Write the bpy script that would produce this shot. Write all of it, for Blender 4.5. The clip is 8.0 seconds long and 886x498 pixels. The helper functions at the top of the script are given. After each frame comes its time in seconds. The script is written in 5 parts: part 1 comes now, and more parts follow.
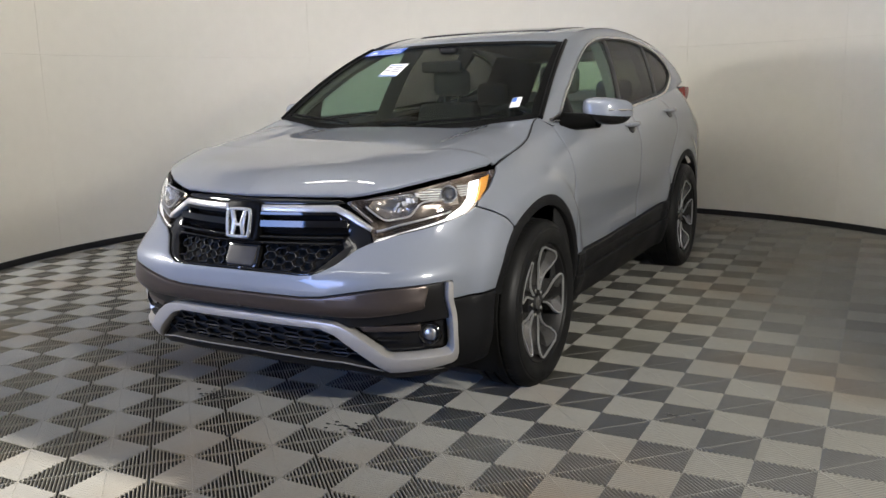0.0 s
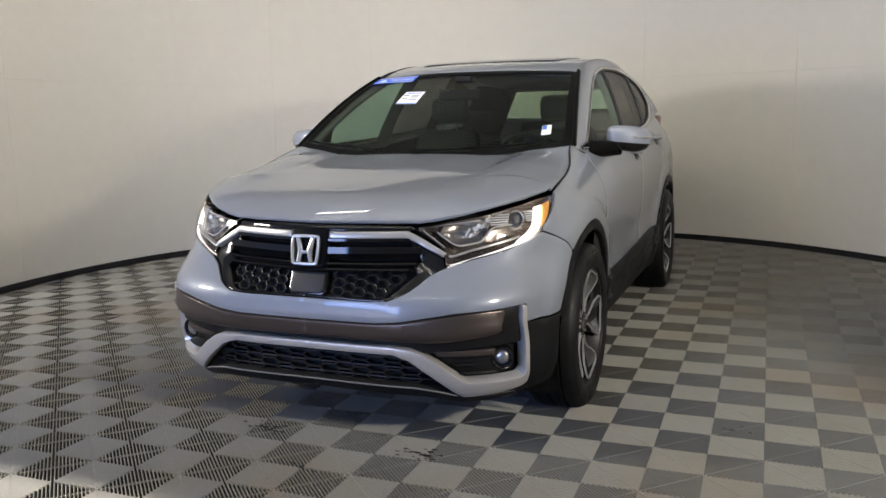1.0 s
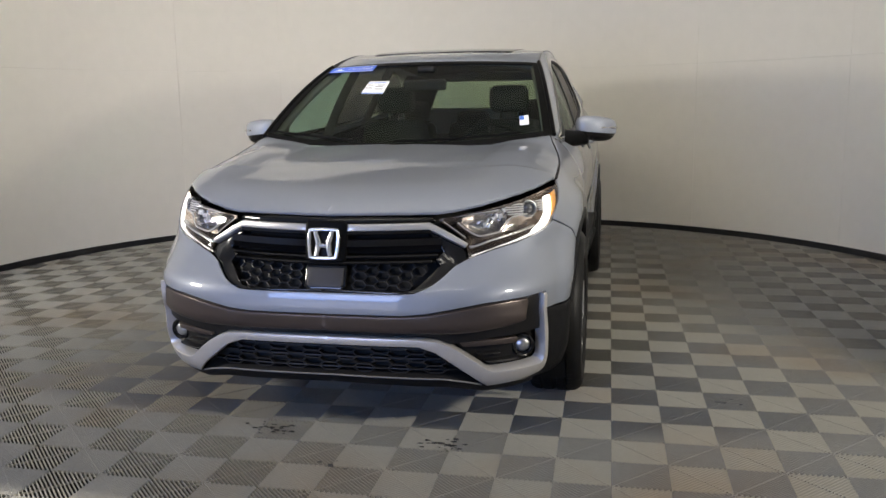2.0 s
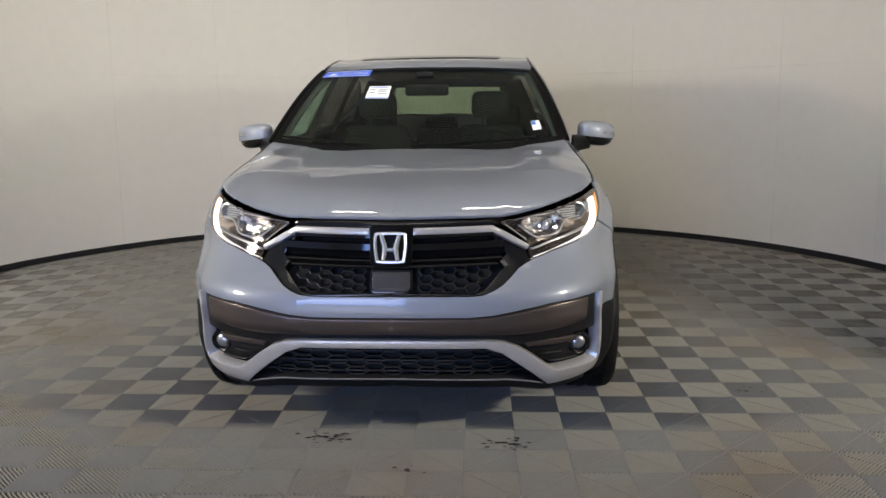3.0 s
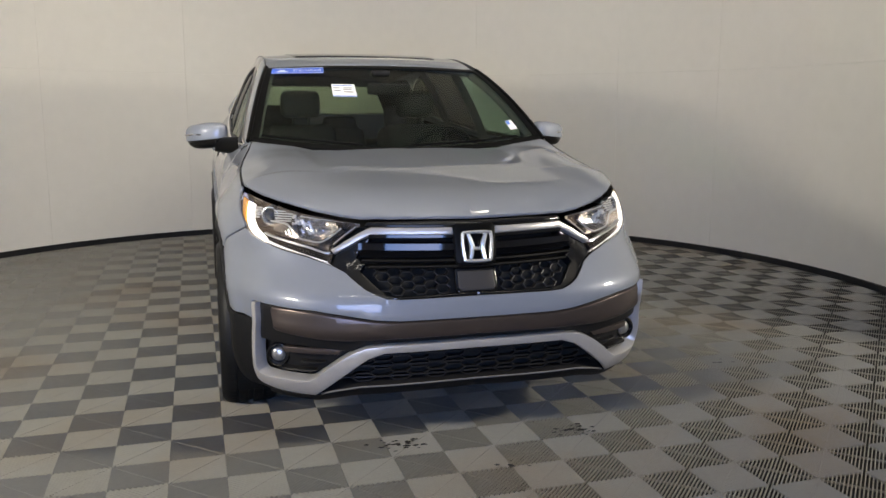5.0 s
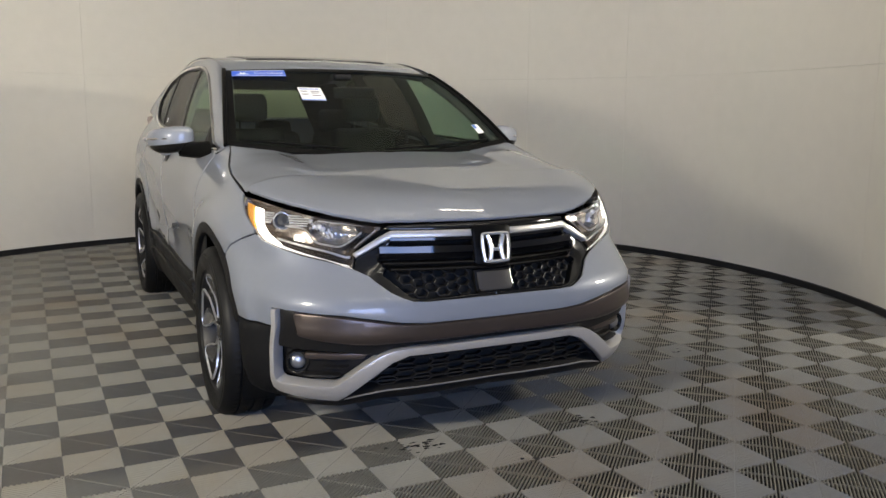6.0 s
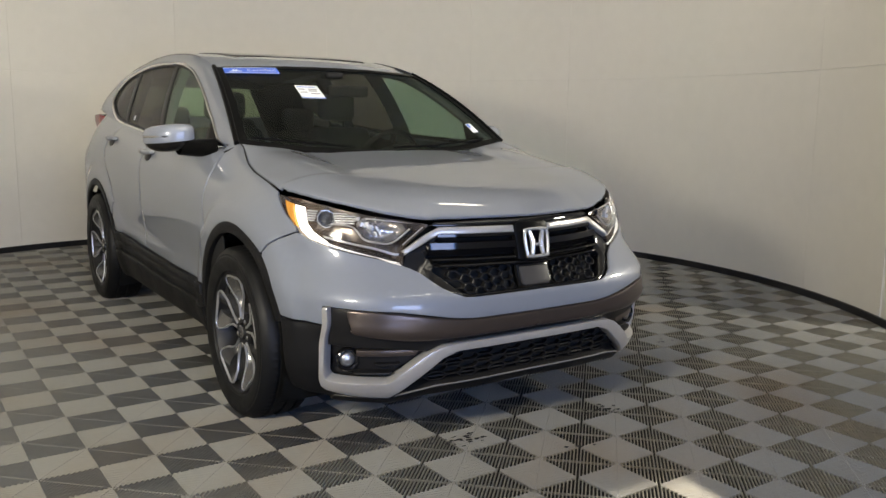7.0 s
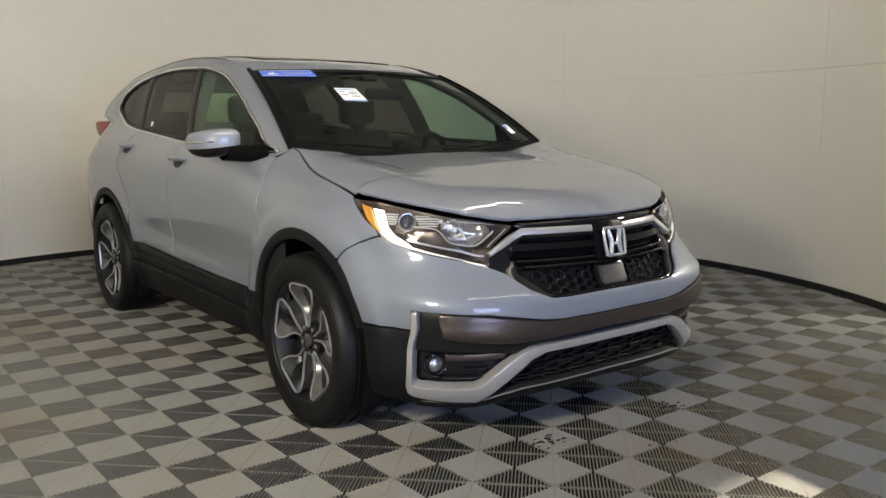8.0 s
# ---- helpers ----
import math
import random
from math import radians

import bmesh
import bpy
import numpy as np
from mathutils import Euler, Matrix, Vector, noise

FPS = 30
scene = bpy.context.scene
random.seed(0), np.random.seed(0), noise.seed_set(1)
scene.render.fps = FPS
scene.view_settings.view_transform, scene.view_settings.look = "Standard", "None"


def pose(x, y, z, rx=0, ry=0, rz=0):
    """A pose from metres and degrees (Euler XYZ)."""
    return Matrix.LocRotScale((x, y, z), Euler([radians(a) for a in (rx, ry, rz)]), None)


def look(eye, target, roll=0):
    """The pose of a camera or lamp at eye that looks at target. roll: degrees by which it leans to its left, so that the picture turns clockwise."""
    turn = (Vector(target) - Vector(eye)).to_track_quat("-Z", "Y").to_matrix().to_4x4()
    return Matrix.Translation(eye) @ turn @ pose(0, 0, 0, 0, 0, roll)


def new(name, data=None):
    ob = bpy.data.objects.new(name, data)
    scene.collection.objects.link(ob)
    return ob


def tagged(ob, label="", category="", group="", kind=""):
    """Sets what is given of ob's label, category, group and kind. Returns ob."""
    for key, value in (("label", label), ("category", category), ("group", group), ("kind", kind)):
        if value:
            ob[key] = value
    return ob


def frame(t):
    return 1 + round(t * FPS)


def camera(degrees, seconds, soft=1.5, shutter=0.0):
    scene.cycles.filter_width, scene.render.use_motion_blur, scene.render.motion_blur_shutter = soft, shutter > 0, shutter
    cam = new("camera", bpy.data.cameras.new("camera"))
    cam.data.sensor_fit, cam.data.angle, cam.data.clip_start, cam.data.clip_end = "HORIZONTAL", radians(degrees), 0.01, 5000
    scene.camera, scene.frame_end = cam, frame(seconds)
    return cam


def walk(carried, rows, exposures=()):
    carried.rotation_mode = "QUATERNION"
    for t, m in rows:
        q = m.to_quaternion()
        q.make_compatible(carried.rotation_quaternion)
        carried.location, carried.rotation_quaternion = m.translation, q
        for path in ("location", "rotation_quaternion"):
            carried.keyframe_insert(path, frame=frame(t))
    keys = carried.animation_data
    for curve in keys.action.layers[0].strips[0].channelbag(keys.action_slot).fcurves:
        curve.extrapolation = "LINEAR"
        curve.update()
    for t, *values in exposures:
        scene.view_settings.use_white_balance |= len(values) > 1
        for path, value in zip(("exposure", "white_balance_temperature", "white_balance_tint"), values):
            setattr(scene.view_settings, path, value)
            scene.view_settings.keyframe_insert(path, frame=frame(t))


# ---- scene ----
cam = camera(55.7, 8.0)
PATH = [
    (0, 2.2330, -2.4560, 1.2700, 28.482, -10.834, 1.400),
    (0.5, 1.9460, -2.5860, 1.2770, 25.748, -9.062, 1.500),
    (1, 1.6790, -2.7630, 1.2840, 21.877, -9.146, 1.100),
    (2.5, 0.7380, -3.0150, 1.3050, 7.352, -10.078, 0.800),
    (3, 0.3770, -3.0780, 1.3000, 3.286, -9.701, 0.600),
    (3.5, 0.0340, -3.0330, 1.3110, -2.062, -9.381, 0.600),
    (4, -0.3150, -3.0270, 1.3100, -5.904, -9.493, 0.400),
    (4.5, -0.6360, -2.9970, 1.2990, -10.404, -9.672, 0.100),
    (6, -1.5420, -2.7740, 1.2870, -25.578, -9.296, -0.300),
    (6.5, -1.8120, -2.6570, 1.2810, -29.525, -9.206, -0.600),
    (7, -2.0960, -2.5170, 1.2670, -33.497, -9.090, -0.700),
    (7.5, -2.3190, -2.3570, 1.2570, -35.396, -9.118, -0.200),
    (8, -2.4940, -2.1860, 1.2510, -37.392, -8.802, 0.100),
]
walk(cam, [(t, pose(x, y, z, 90 + pitch, roll, yaw)) for t, x, y, z, yaw, pitch, roll in PATH],
     [(0.0, 1.28, 6550, 9), (0.5, 1.12, 6600, 9), (1.0, 1.14, 6680, 9), (3.5, 1.08, 6900, 9), (8.0, 1.04, 7250, 6)])

# ---- light ----
world = bpy.data.worlds.new("sky")
scene.world = world
world.use_nodes = True
_wn = world.node_tree
_sky = _wn.nodes.new("ShaderNodeTexSky")
_sky.sky_type = "NISHITA"
_sky.sun_disc = False
_sky.sun_elevation = radians(22.8)
_sky.sun_rotation = radians(188)
_wn.links.new(_sky.outputs["Color"], _wn.nodes["Background"].inputs["Color"])
_wn.nodes["Background"].inputs["Strength"].default_value = 0.06
_sun = new("sun", bpy.data.lights.new("sun", "SUN"))
_sun.data.energy = 5.0
_sun.data.angle = radians(0.5)
_sun.data.color = (1.0, 0.95, 0.88)
_sun.matrix_world = look((-2.2, -7.0, 2.7), (-1.3, -0.74, 0.0))


def area(name, eye, target, sx, sy, watts, color, spread=180):
    lamp = new(name, bpy.data.lights.new(name, "AREA"))
    lamp.data.shape = "RECTANGLE"
    lamp.data.size, lamp.data.size_y = sx, sy
    lamp.data.energy, lamp.data.color = watts, color
    lamp.data.spread = radians(spread)
    lamp.matrix_world = look(eye, target)
    return lamp


WARM = (1.0, 0.96, 0.89)
SKYBLUE = (0.16, 0.36, 1.0)
# strip lamps over the car's front, floods on both sides of the camera's way, added wall fills, the sky in the gateway
for _x in (-1.0, 1.0):
    area("overhead_light", (_x, 0.95, 3.45), (_x, 0.95, 0), 0.6, 0.07, 2.5, WARM)
    area("side_light", (3.7 * _x, -1.2, 1.9), (0.7 * _x, 2.2, 0.4 if _x < 0 else 1.2), 0.75 if _x < 0 else 0.50, 0.35 if _x < 0 else 0.20, 61 if _x < 0 else 55, WARM)
area("front_light", (0.0, -2.0, 3.45), (0.0, 1.2, 0.4), 3.2, 0.10, 6.5, WARM)
# four added lamps without fixtures, their watts set to brighten the round wall
area("wall_fill", (-1.2, -0.3, 3.4), (-1.8, 5.6, 2.7), 1.0, 0.3, 14.5, WARM, 120)
area("wall_fill", (1.2, -0.3, 3.4), (1.8, 5.6, 2.7), 1.0, 0.3, 13, WARM, 120)
area("wall_fill", (0.4, 0.1, 3.4), (-3.8, 2.2, 2.4), 1.0, 0.3, 14.8, WARM, 120)
area("wall_fill", (-0.4, 0.1, 3.4), (3.6, 2.4, 2.4), 1.0, 0.3, 9, WARM, 120)
area("gateway_light", (-2.2, -6.95, 1.4), (-2.2, 0, 1.4), 3.1, 2.5, 118, SKYBLUE)


# ---- materials ----
def material(name, color, rough=0.5, metal=0.0, coat=0.0, vary=0.0, scale=8.0, bump=0.0, bump_scale=200.0, spec=0.5, random_tint=0.0, coat_rough=0.03):
    """A principled surface with variation of colour and roughness at two scales, and a fine relief."""
    m = bpy.data.materials.new(name)
    m.use_nodes = True
    nt = m.node_tree
    b = nt.nodes["Principled BSDF"]
    b.inputs["Base Color"].default_value = (*color, 1)
    b.inputs["Roughness"].default_value = rough
    b.inputs["Metallic"].default_value = metal
    b.inputs["Coat Weight"].default_value = coat
    b.inputs["Coat Roughness"].default_value = coat_rough
    b.inputs["Specular IOR Level"].default_value = spec
    if vary or bump or random_tint:
        tc = nt.nodes.new("ShaderNodeTexCoord")
    if vary or random_tint:
        n1 = nt.nodes.new("ShaderNodeTexNoise")
        n1.inputs["Scale"].default_value = scale
        n1.inputs["Detail"].default_value = 6
        n2 = nt.nodes.new("ShaderNodeTexNoise")
        n2.inputs["Scale"].default_value = scale * 14
        n2.inputs["Detail"].default_value = 4
        for n in (n1, n2):
            nt.links.new(tc.outputs["Object"], n.inputs["Vector"])
        add = nt.nodes.new("ShaderNodeMath")
        add.operation = "ADD"
        nt.links.new(n1.outputs["Fac"], add.inputs[0])
        nt.links.new(n2.outputs["Fac"], add.inputs[1])
        last = add
        if random_tint:
            oi = nt.nodes.new("ShaderNodeObjectInfo")
            mul = nt.nodes.new("ShaderNodeMath")
            mul.operation = "MULTIPLY_ADD"
            nt.links.new(oi.outputs["Random"], mul.inputs[0])
            mul.inputs[1].default_value = random_tint
            nt.links.new(add.outputs[0], mul.inputs[2])
            last = mul
        ramp = nt.nodes.new("ShaderNodeMapRange")
        ramp.inputs["From Min"].default_value = 0.6
        ramp.inputs["From Max"].default_value = 1.4 + random_tint
        ramp.inputs["To Min"].default_value = 1 - vary
        ramp.inputs["To Max"].default_value = 1 + vary
        nt.links.new(last.outputs[0], ramp.inputs["Value"])
        mix = nt.nodes.new("ShaderNodeVectorMath")
        mix.operation = "SCALE"
        mix.inputs[0].default_value = color
        nt.links.new(ramp.outputs[0], mix.inputs["Scale"])
        nt.links.new(mix.outputs[0], b.inputs["Base Color"])
        rr = nt.nodes.new("ShaderNodeMapRange")
        rr.inputs["From Min"].default_value, rr.inputs["From Max"].default_value = 0.3, 0.7
        rr.inputs["To Min"].default_value, rr.inputs["To Max"].default_value = max(0.02, rough * (1 - vary)), min(1, rough * (1 + vary))
        nt.links.new(n1.outputs["Fac"], rr.inputs["Value"])
        nt.links.new(rr.outputs[0], b.inputs["Roughness"])
    if bump:
        nb = nt.nodes.new("ShaderNodeTexNoise")
        nb.inputs["Scale"].default_value = bump_scale
        nb.inputs["Detail"].default_value = 3
        nt.links.new(tc.outputs["Object"], nb.inputs["Vector"])
        bp = nt.nodes.new("ShaderNodeBump")
        bp.inputs["Strength"].default_value = bump
        bp.inputs["Distance"].default_value = 0.002
        nt.links.new(nb.outputs["Fac"], bp.inputs["Height"])
        nt.links.new(bp.outputs[0], b.inputs["Normal"])
    return m


def glass(name, tint, gloss=1.0):
    """A thin pane: what lies behind shows through its tint, with a mirror image by Fresnel."""
    m = bpy.data.materials.new(name)
    m.use_nodes = True
    nt = m.node_tree
    nt.nodes.remove(nt.nodes["Principled BSDF"])
    tr = nt.nodes.new("ShaderNodeBsdfTransparent")
    tr.inputs["Color"].default_value = (*tint, 1)
    gl = nt.nodes.new("ShaderNodeBsdfGlossy")
    gl.inputs["Roughness"].default_value = 0.015
    lw = nt.nodes.new("ShaderNodeLayerWeight")
    lw.inputs["Blend"].default_value = 0.5
    pw = nt.nodes.new("ShaderNodeMath")
    pw.operation = "POWER"
    pw.inputs[1].default_value = 5.0
    nt.links.new(lw.outputs["Facing"], pw.inputs[0])
    ml = nt.nodes.new("ShaderNodeMath")
    ml.operation = "MULTIPLY_ADD"
    ml.inputs[1].default_value = 0.5 * gloss
    ml.inputs[2].default_value = 0.022 * gloss
    nt.links.new(pw.outputs[0], ml.inputs[0])
    mx = nt.nodes.new("ShaderNodeMixShader")
    nt.links.new(ml.outputs[0], mx.inputs["Fac"])
    nt.links.new(tr.outputs[0], mx.inputs[1])
    nt.links.new(gl.outputs[0], mx.inputs[2])
    nt.links.new(mx.outputs[0], nt.nodes["Material Output"].inputs["Surface"])
    return m


def glow(name, color, strength):
    m = material(name, color, 0.3)
    b = m.node_tree.nodes["Principled BSDF"]
    b.inputs["Emission Color"].default_value = (*color, 1)
    b.inputs["Emission Strength"].default_value = strength
    return m


M_PAINT = material("grey_paint", (0.198, 0.215, 0.252), 0.45, 0.1, 1.0, 0.02, 3.0, coat_rough=0.015)
M_WALL = material("wall_paint", (0.60, 0.575, 0.515), 0.75, vary=0.03, scale=0.7, bump=0.06, bump_scale=60)
M_BASE = material("black_base", (0.012, 0.012, 0.013), 0.35, vary=0.2)
M_TILE = material("grey_tile", (0.205, 0.198, 0.175), 0.5, vary=0.10, scale=3.0, bump=0.06, bump_scale=300, random_tint=0.3, spec=0.25)
M_EDGE = material("lip_edge", (0.20, 0.19, 0.185), 0.35, 0.3)
def warm_patched(mat, color, most):
    """Broad, faint patches across a floor, by place: reflected light put into its colour."""
    nt = mat.node_tree
    b = nt.nodes["Principled BSDF"]
    plain = b.inputs["Base Color"].links[0].from_socket
    geo = nt.nodes.new("ShaderNodeNewGeometry")
    n = nt.nodes.new("ShaderNodeTexNoise")
    n.inputs["Scale"].default_value = 1.1
    n.inputs["Detail"].default_value = 4
    nt.links.new(geo.outputs["Position"], n.inputs["Vector"])
    ramp = nt.nodes.new("ShaderNodeMapRange")
    ramp.inputs["From Min"].default_value, ramp.inputs["From Max"].default_value = 0.50, 0.72
    ramp.inputs["To Max"].default_value = most
    nt.links.new(n.outputs["Fac"], ramp.inputs["Value"])
    mix = nt.nodes.new("ShaderNodeMix")
    mix.data_type = "RGBA"
    nt.links.new(ramp.outputs[0], mix.inputs["Factor"])
    nt.links.new(plain, mix.inputs["A"])
    mix.inputs["B"].default_value = (*color, 1)
    nt.links.new(mix.outputs["Result"], b.inputs["Base Color"])


# warm light reflected on the floor, mixed into the tile colour as brown patches
warm_patched(M_TILE, (0.19, 0.14, 0.09), 0.5)
M_SUB = material("subfloor", (0.010, 0.010, 0.010), 0.9, vary=0.2)
M_CONCRETE = material("concrete", (0.27, 0.26, 0.24), 0.8, vary=0.15, scale=1.5, bump=0.2, bump_scale=80)
M_HALL = material("hall_paint", (0.50, 0.49, 0.47), 0.85, vary=0.08, scale=0.8)
M_BLACK = material("black_plastic", (0.010, 0.0095, 0.0095), 0.42, spec=0.25, vary=0.1, scale=6, bump=0.15, bump_scale=500)
M_GLOSSBLACK = material("gloss_black", (0.007, 0.0065, 0.0065), 0.06, spec=0.55)
M_GRILLE = material("grille_black", (0.009, 0.0085, 0.008), 0.12, spec=0.5)
M_BORDER = material("glass_border", (0.004, 0.004, 0.004), 0.35, spec=0.06)
M_CEIL = material("ceiling_paint", (0.45, 0.44, 0.42), 0.9, vary=0.1, scale=0.8)
M_REARGLASS = glass("rear_glass", (0.70, 0.77, 0.67))
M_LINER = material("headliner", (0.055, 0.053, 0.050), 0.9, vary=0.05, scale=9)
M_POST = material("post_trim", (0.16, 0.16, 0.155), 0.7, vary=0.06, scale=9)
M_PUPIL = material("lamp_bowl", (0.21, 0.175, 0.15), 0.26, 0.7)
M_FOG = material("fog_bowl", (0.45, 0.45, 0.45), 0.30, 0.85)
M_DISC = material("brake_steel", (0.20, 0.19, 0.18), 0.4, 0.8, vary=0.1, scale=20)
M_REFLECT = material("lamp_reflector", (0.80, 0.79, 0.77), 0.25, 0.55)
M_DISH = material("smoky_reflector", (0.58, 0.545, 0.51), 0.18, 0.9)
M_EYE = material("projector_glass", (0.16, 0.16, 0.165), 0.08, 0.6)
M_RADAR = material("radar_cover", (0.042, 0.039, 0.038), 0.5, spec=0.25)
M_VOID = material("matt_black", (0.004, 0.004, 0.004), 0.9)
M_TRIM = material("dark_trim", (0.092, 0.073, 0.064), 0.30, 0.6, 0.0, 0.06, 5)
M_CLAD = material("cladding", (0.0085, 0.0085, 0.009), 0.5, spec=0.15, vary=0.12, scale=5, bump=0.2, bump_scale=700)
M_SILVER = material("satin_silver", (0.47, 0.452, 0.43), 0.30, 0.45, vary=0.05, scale=5)
M_CHROME = material("chrome", (0.75, 0.74, 0.72), 0.10, 1.0)
M_RUBBER = material("rubber", (0.008, 0.008, 0.008), 0.5, spec=0.2, vary=0.2, scale=10, bump=0.2, bump_scale=300)
M_RIMDARK = material("rim_dark", (0.014, 0.0135, 0.014), 0.45, 0.4)
M_RIM = material("rim_machined", (0.52, 0.52, 0.525), 0.30, 0.7, vary=0.05, scale=20)
M_SPOKE = material("rim_satin", (0.20, 0.196, 0.192), 0.24, 0.8, vary=0.05, scale=20)
M_SEAT = material("seat_cloth", (0.007, 0.0065, 0.006), 0.85, vary=0.2, scale=12, bump=0.4, bump_scale=800)
M_DASH = material("dash_plastic", (0.008, 0.008, 0.009), 0.7, spec=0.2, vary=0.15, scale=9, bump=0.2, bump_scale=600)
M_GLASS = glass("clear_glass", (0.74, 0.87, 0.79))
M_SCREEN = glass("windscreen_glass", (0.73, 0.78, 0.735), 1.35)
M_BADGE = material("badge_chrome", (0.68, 0.68, 0.68), 0.24, 0.75)
M_COWL = material("cowl_plastic", (0.004, 0.004, 0.004), 0.7, spec=0.08, vary=0.2, scale=8)
M_LENS = glass("lamp_lens", (0.97, 0.975, 0.98), 0.8)
M_PRIV = glass("privacy_glass", (0.42, 0.41, 0.395))
M_RED = material("red_lens", (0.27, 0.035, 0.030), 0.2, coat=0.3)
M_AMBER = material("amber_lens", (0.75, 0.33, 0.05), 0.2, coat=1.0)
M_DRL = glow("running_light", (1.0, 0.97, 0.92), 1.4)
M_GUIDE = glow("light_guide", (1.0, 0.97, 0.93), 0.34)
M_WHITE = material("white_paper", (0.75, 0.76, 0.78), 0.6, vary=0.03)
M_BLUE = material("blue_sticker", (0.02, 0.10, 0.55), 0.35, vary=0.04)
M_BLUEMARK = material("blue_print", (0.05, 0.16, 0.55), 0.5)
M_INK = material("grey_ink", (0.12, 0.12, 0.14), 0.6)


# ---- mesh tools ----
def link_mesh(name, bm, mat, parent=None, label="", smooth=35):
    me = bpy.data.meshes.new(name)
    bm.to_mesh(me)
    bm.free()
    me.materials.append(mat)
    me.polygons.foreach_set("use_smooth", [True] * len(me.polygons))
    me.set_sharp_from_angle(angle=radians(smooth))
    ob = new(name, me)
    if parent is not None:
        ob.parent = parent
    if label:
        ob["label"] = label
    return ob


def part(name, bm, mat, parent, label="", smooth=35):
    return link_mesh(name, bm, mat, parent, label, smooth)


def box(bm, x0, x1, y0, y1, z0, z1):
    v = [bm.verts.new((x, y, z)) for x in (x0, x1) for y in (y0, y1) for z in (z0, z1)]
    for f in ((0, 1, 3, 2), (4, 6, 7, 5), (0, 4, 5, 1), (2, 3, 7, 6), (0, 2, 6, 4), (1, 5, 7, 3)):
        bm.faces.new([v[i] for i in f])
    return v


def bevelled_box(x0, x1, y0, y1, z0, z1, r=0.01, seg=2):
    bm = bmesh.new()
    box(bm, x0, x1, y0, y1, z0, z1)
    bmesh.ops.bevel(bm, geom=bm.edges[:], offset=r, segments=seg, affect="EDGES", profile=0.5)
    return bm


def tube(bm, pts, r, n=8, closed=False):
    """A round bar along pts; r is one radius or one for each point."""
    pts = [Vector(p) for p in pts]
    rs = r if isinstance(r, (list, tuple)) else [r] * len(pts)
    rings = []
    k = len(pts)
    for i, p in enumerate(pts):
        a, b = (pts[(i - 1) % k], pts[(i + 1) % k]) if closed else (pts[max(i - 1, 0)], pts[min(i + 1, k - 1)])
        d = (b - a).normalized()
        u = d.orthogonal().normalized() if not rings else (u - d * u.dot(d)).normalized()
        w = d.cross(u)
        rings.append([bm.verts.new(p + rs[i] * (math.cos(q) * u + math.sin(q) * w)) for q in (2 * math.pi * j / n for j in range(n))])
    for i in range(k if closed else k - 1):
        a, b = rings[i], rings[(i + 1) % k]
        for j in range(n):
            bm.faces.new((a[j], a[(j + 1) % n], b[(j + 1) % n], b[j]))
    if not closed:
        bm.faces.new(rings[0][::-1])
        bm.faces.new(rings[-1])


def lathe(bm, profile, n=48, m=Matrix.Identity(4)):
    """Turn a profile of (radius, along) about the local x axis."""
    rings = []
    for r, a in profile:
        rings.append([bm.verts.new(m @ Vector((a, r * math.cos(2 * math.pi * j / n), r * math.sin(2 * math.pi * j / n)))) for j in range(n)])
    for a, b in zip(rings, rings[1:]):
        for j in range(n):
            bm.faces.new((a[j], b[j], b[(j + 1) % n], a[(j + 1) % n]))
    return rings


def smooth_line(pts, n=6, closed=False):
    """A rounded line through control points (Catmull-Rom)."""
    P = [Vector(p) for p in pts]
    k = len(P)
    out = []
    for i in range(k if closed else k - 1):
        p0, p1, p2, p3 = (P[(i + j - 1) % k] for j in range(4)) if closed else (P[max(i - 1, 0)], P[i], P[i + 1], P[min(i + 2, k - 1)])
        for j in range(n):
            t = j / n
            out.append(0.5 * ((2 * p1) + (p2 - p0) * t + (2 * p0 - 5 * p1 + 4 * p2 - p3) * t * t + (3 * p1 - p0 - 3 * p2 + p3) * t ** 3))
    if not closed:
        out.append(P[-1])
    return out


def lerp_table(x, xs, ys):
    if x <= xs[0]:
        return ys[0]
    for a, b, c, d in zip(xs, xs[1:], ys, ys[1:]):
        if x <= b:
            t = (x - a) / (b - a)
            return c + (d - c) * t
    return ys[-1]


def smooth_table(x, xs, ys):
    """Monotone-ish cubic through a small table."""
    if x <= xs[0]:
        return ys[0]
    if x >= xs[-1]:
        return ys[-1]
    i = max(j for j in range(len(xs) - 1) if xs[j] <= x)
    h = xs[i + 1] - xs[i]
    t = (x - xs[i]) / h

    def slope(j):
        if j == 0 or j == len(xs) - 1:
            j2 = 1 if j == 0 else j
            return (ys[j2] - ys[j2 - 1]) / (xs[j2] - xs[j2 - 1])
        a, b = (ys[j] - ys[j - 1]) / (xs[j] - xs[j - 1]), (ys[j + 1] - ys[j]) / (xs[j + 1] - xs[j])
        return 0 if a * b <= 0 else 2 * a * b / (a + b)
    m0, m1 = slope(i) * h, slope(i + 1) * h
    return (2 * t ** 3 - 3 * t ** 2 + 1) * ys[i] + (t ** 3 - 2 * t ** 2 + t) * m0 + (3 * t ** 2 - 2 * t ** 3) * ys[i + 1] + (t ** 3 - t ** 2) * m1


def dense(outline, step):
    """The closed outline with points no further apart than step."""
    out = []
    for a, b in zip(outline, outline[1:] + outline[:1]):
        n = max(1, math.ceil(math.hypot(b[0] - a[0], b[1] - a[1]) / step))
        out += [(a[0] + (b[0] - a[0]) * i / n, a[1] + (b[1] - a[1]) * i / n) for i in range(n)]
    return out


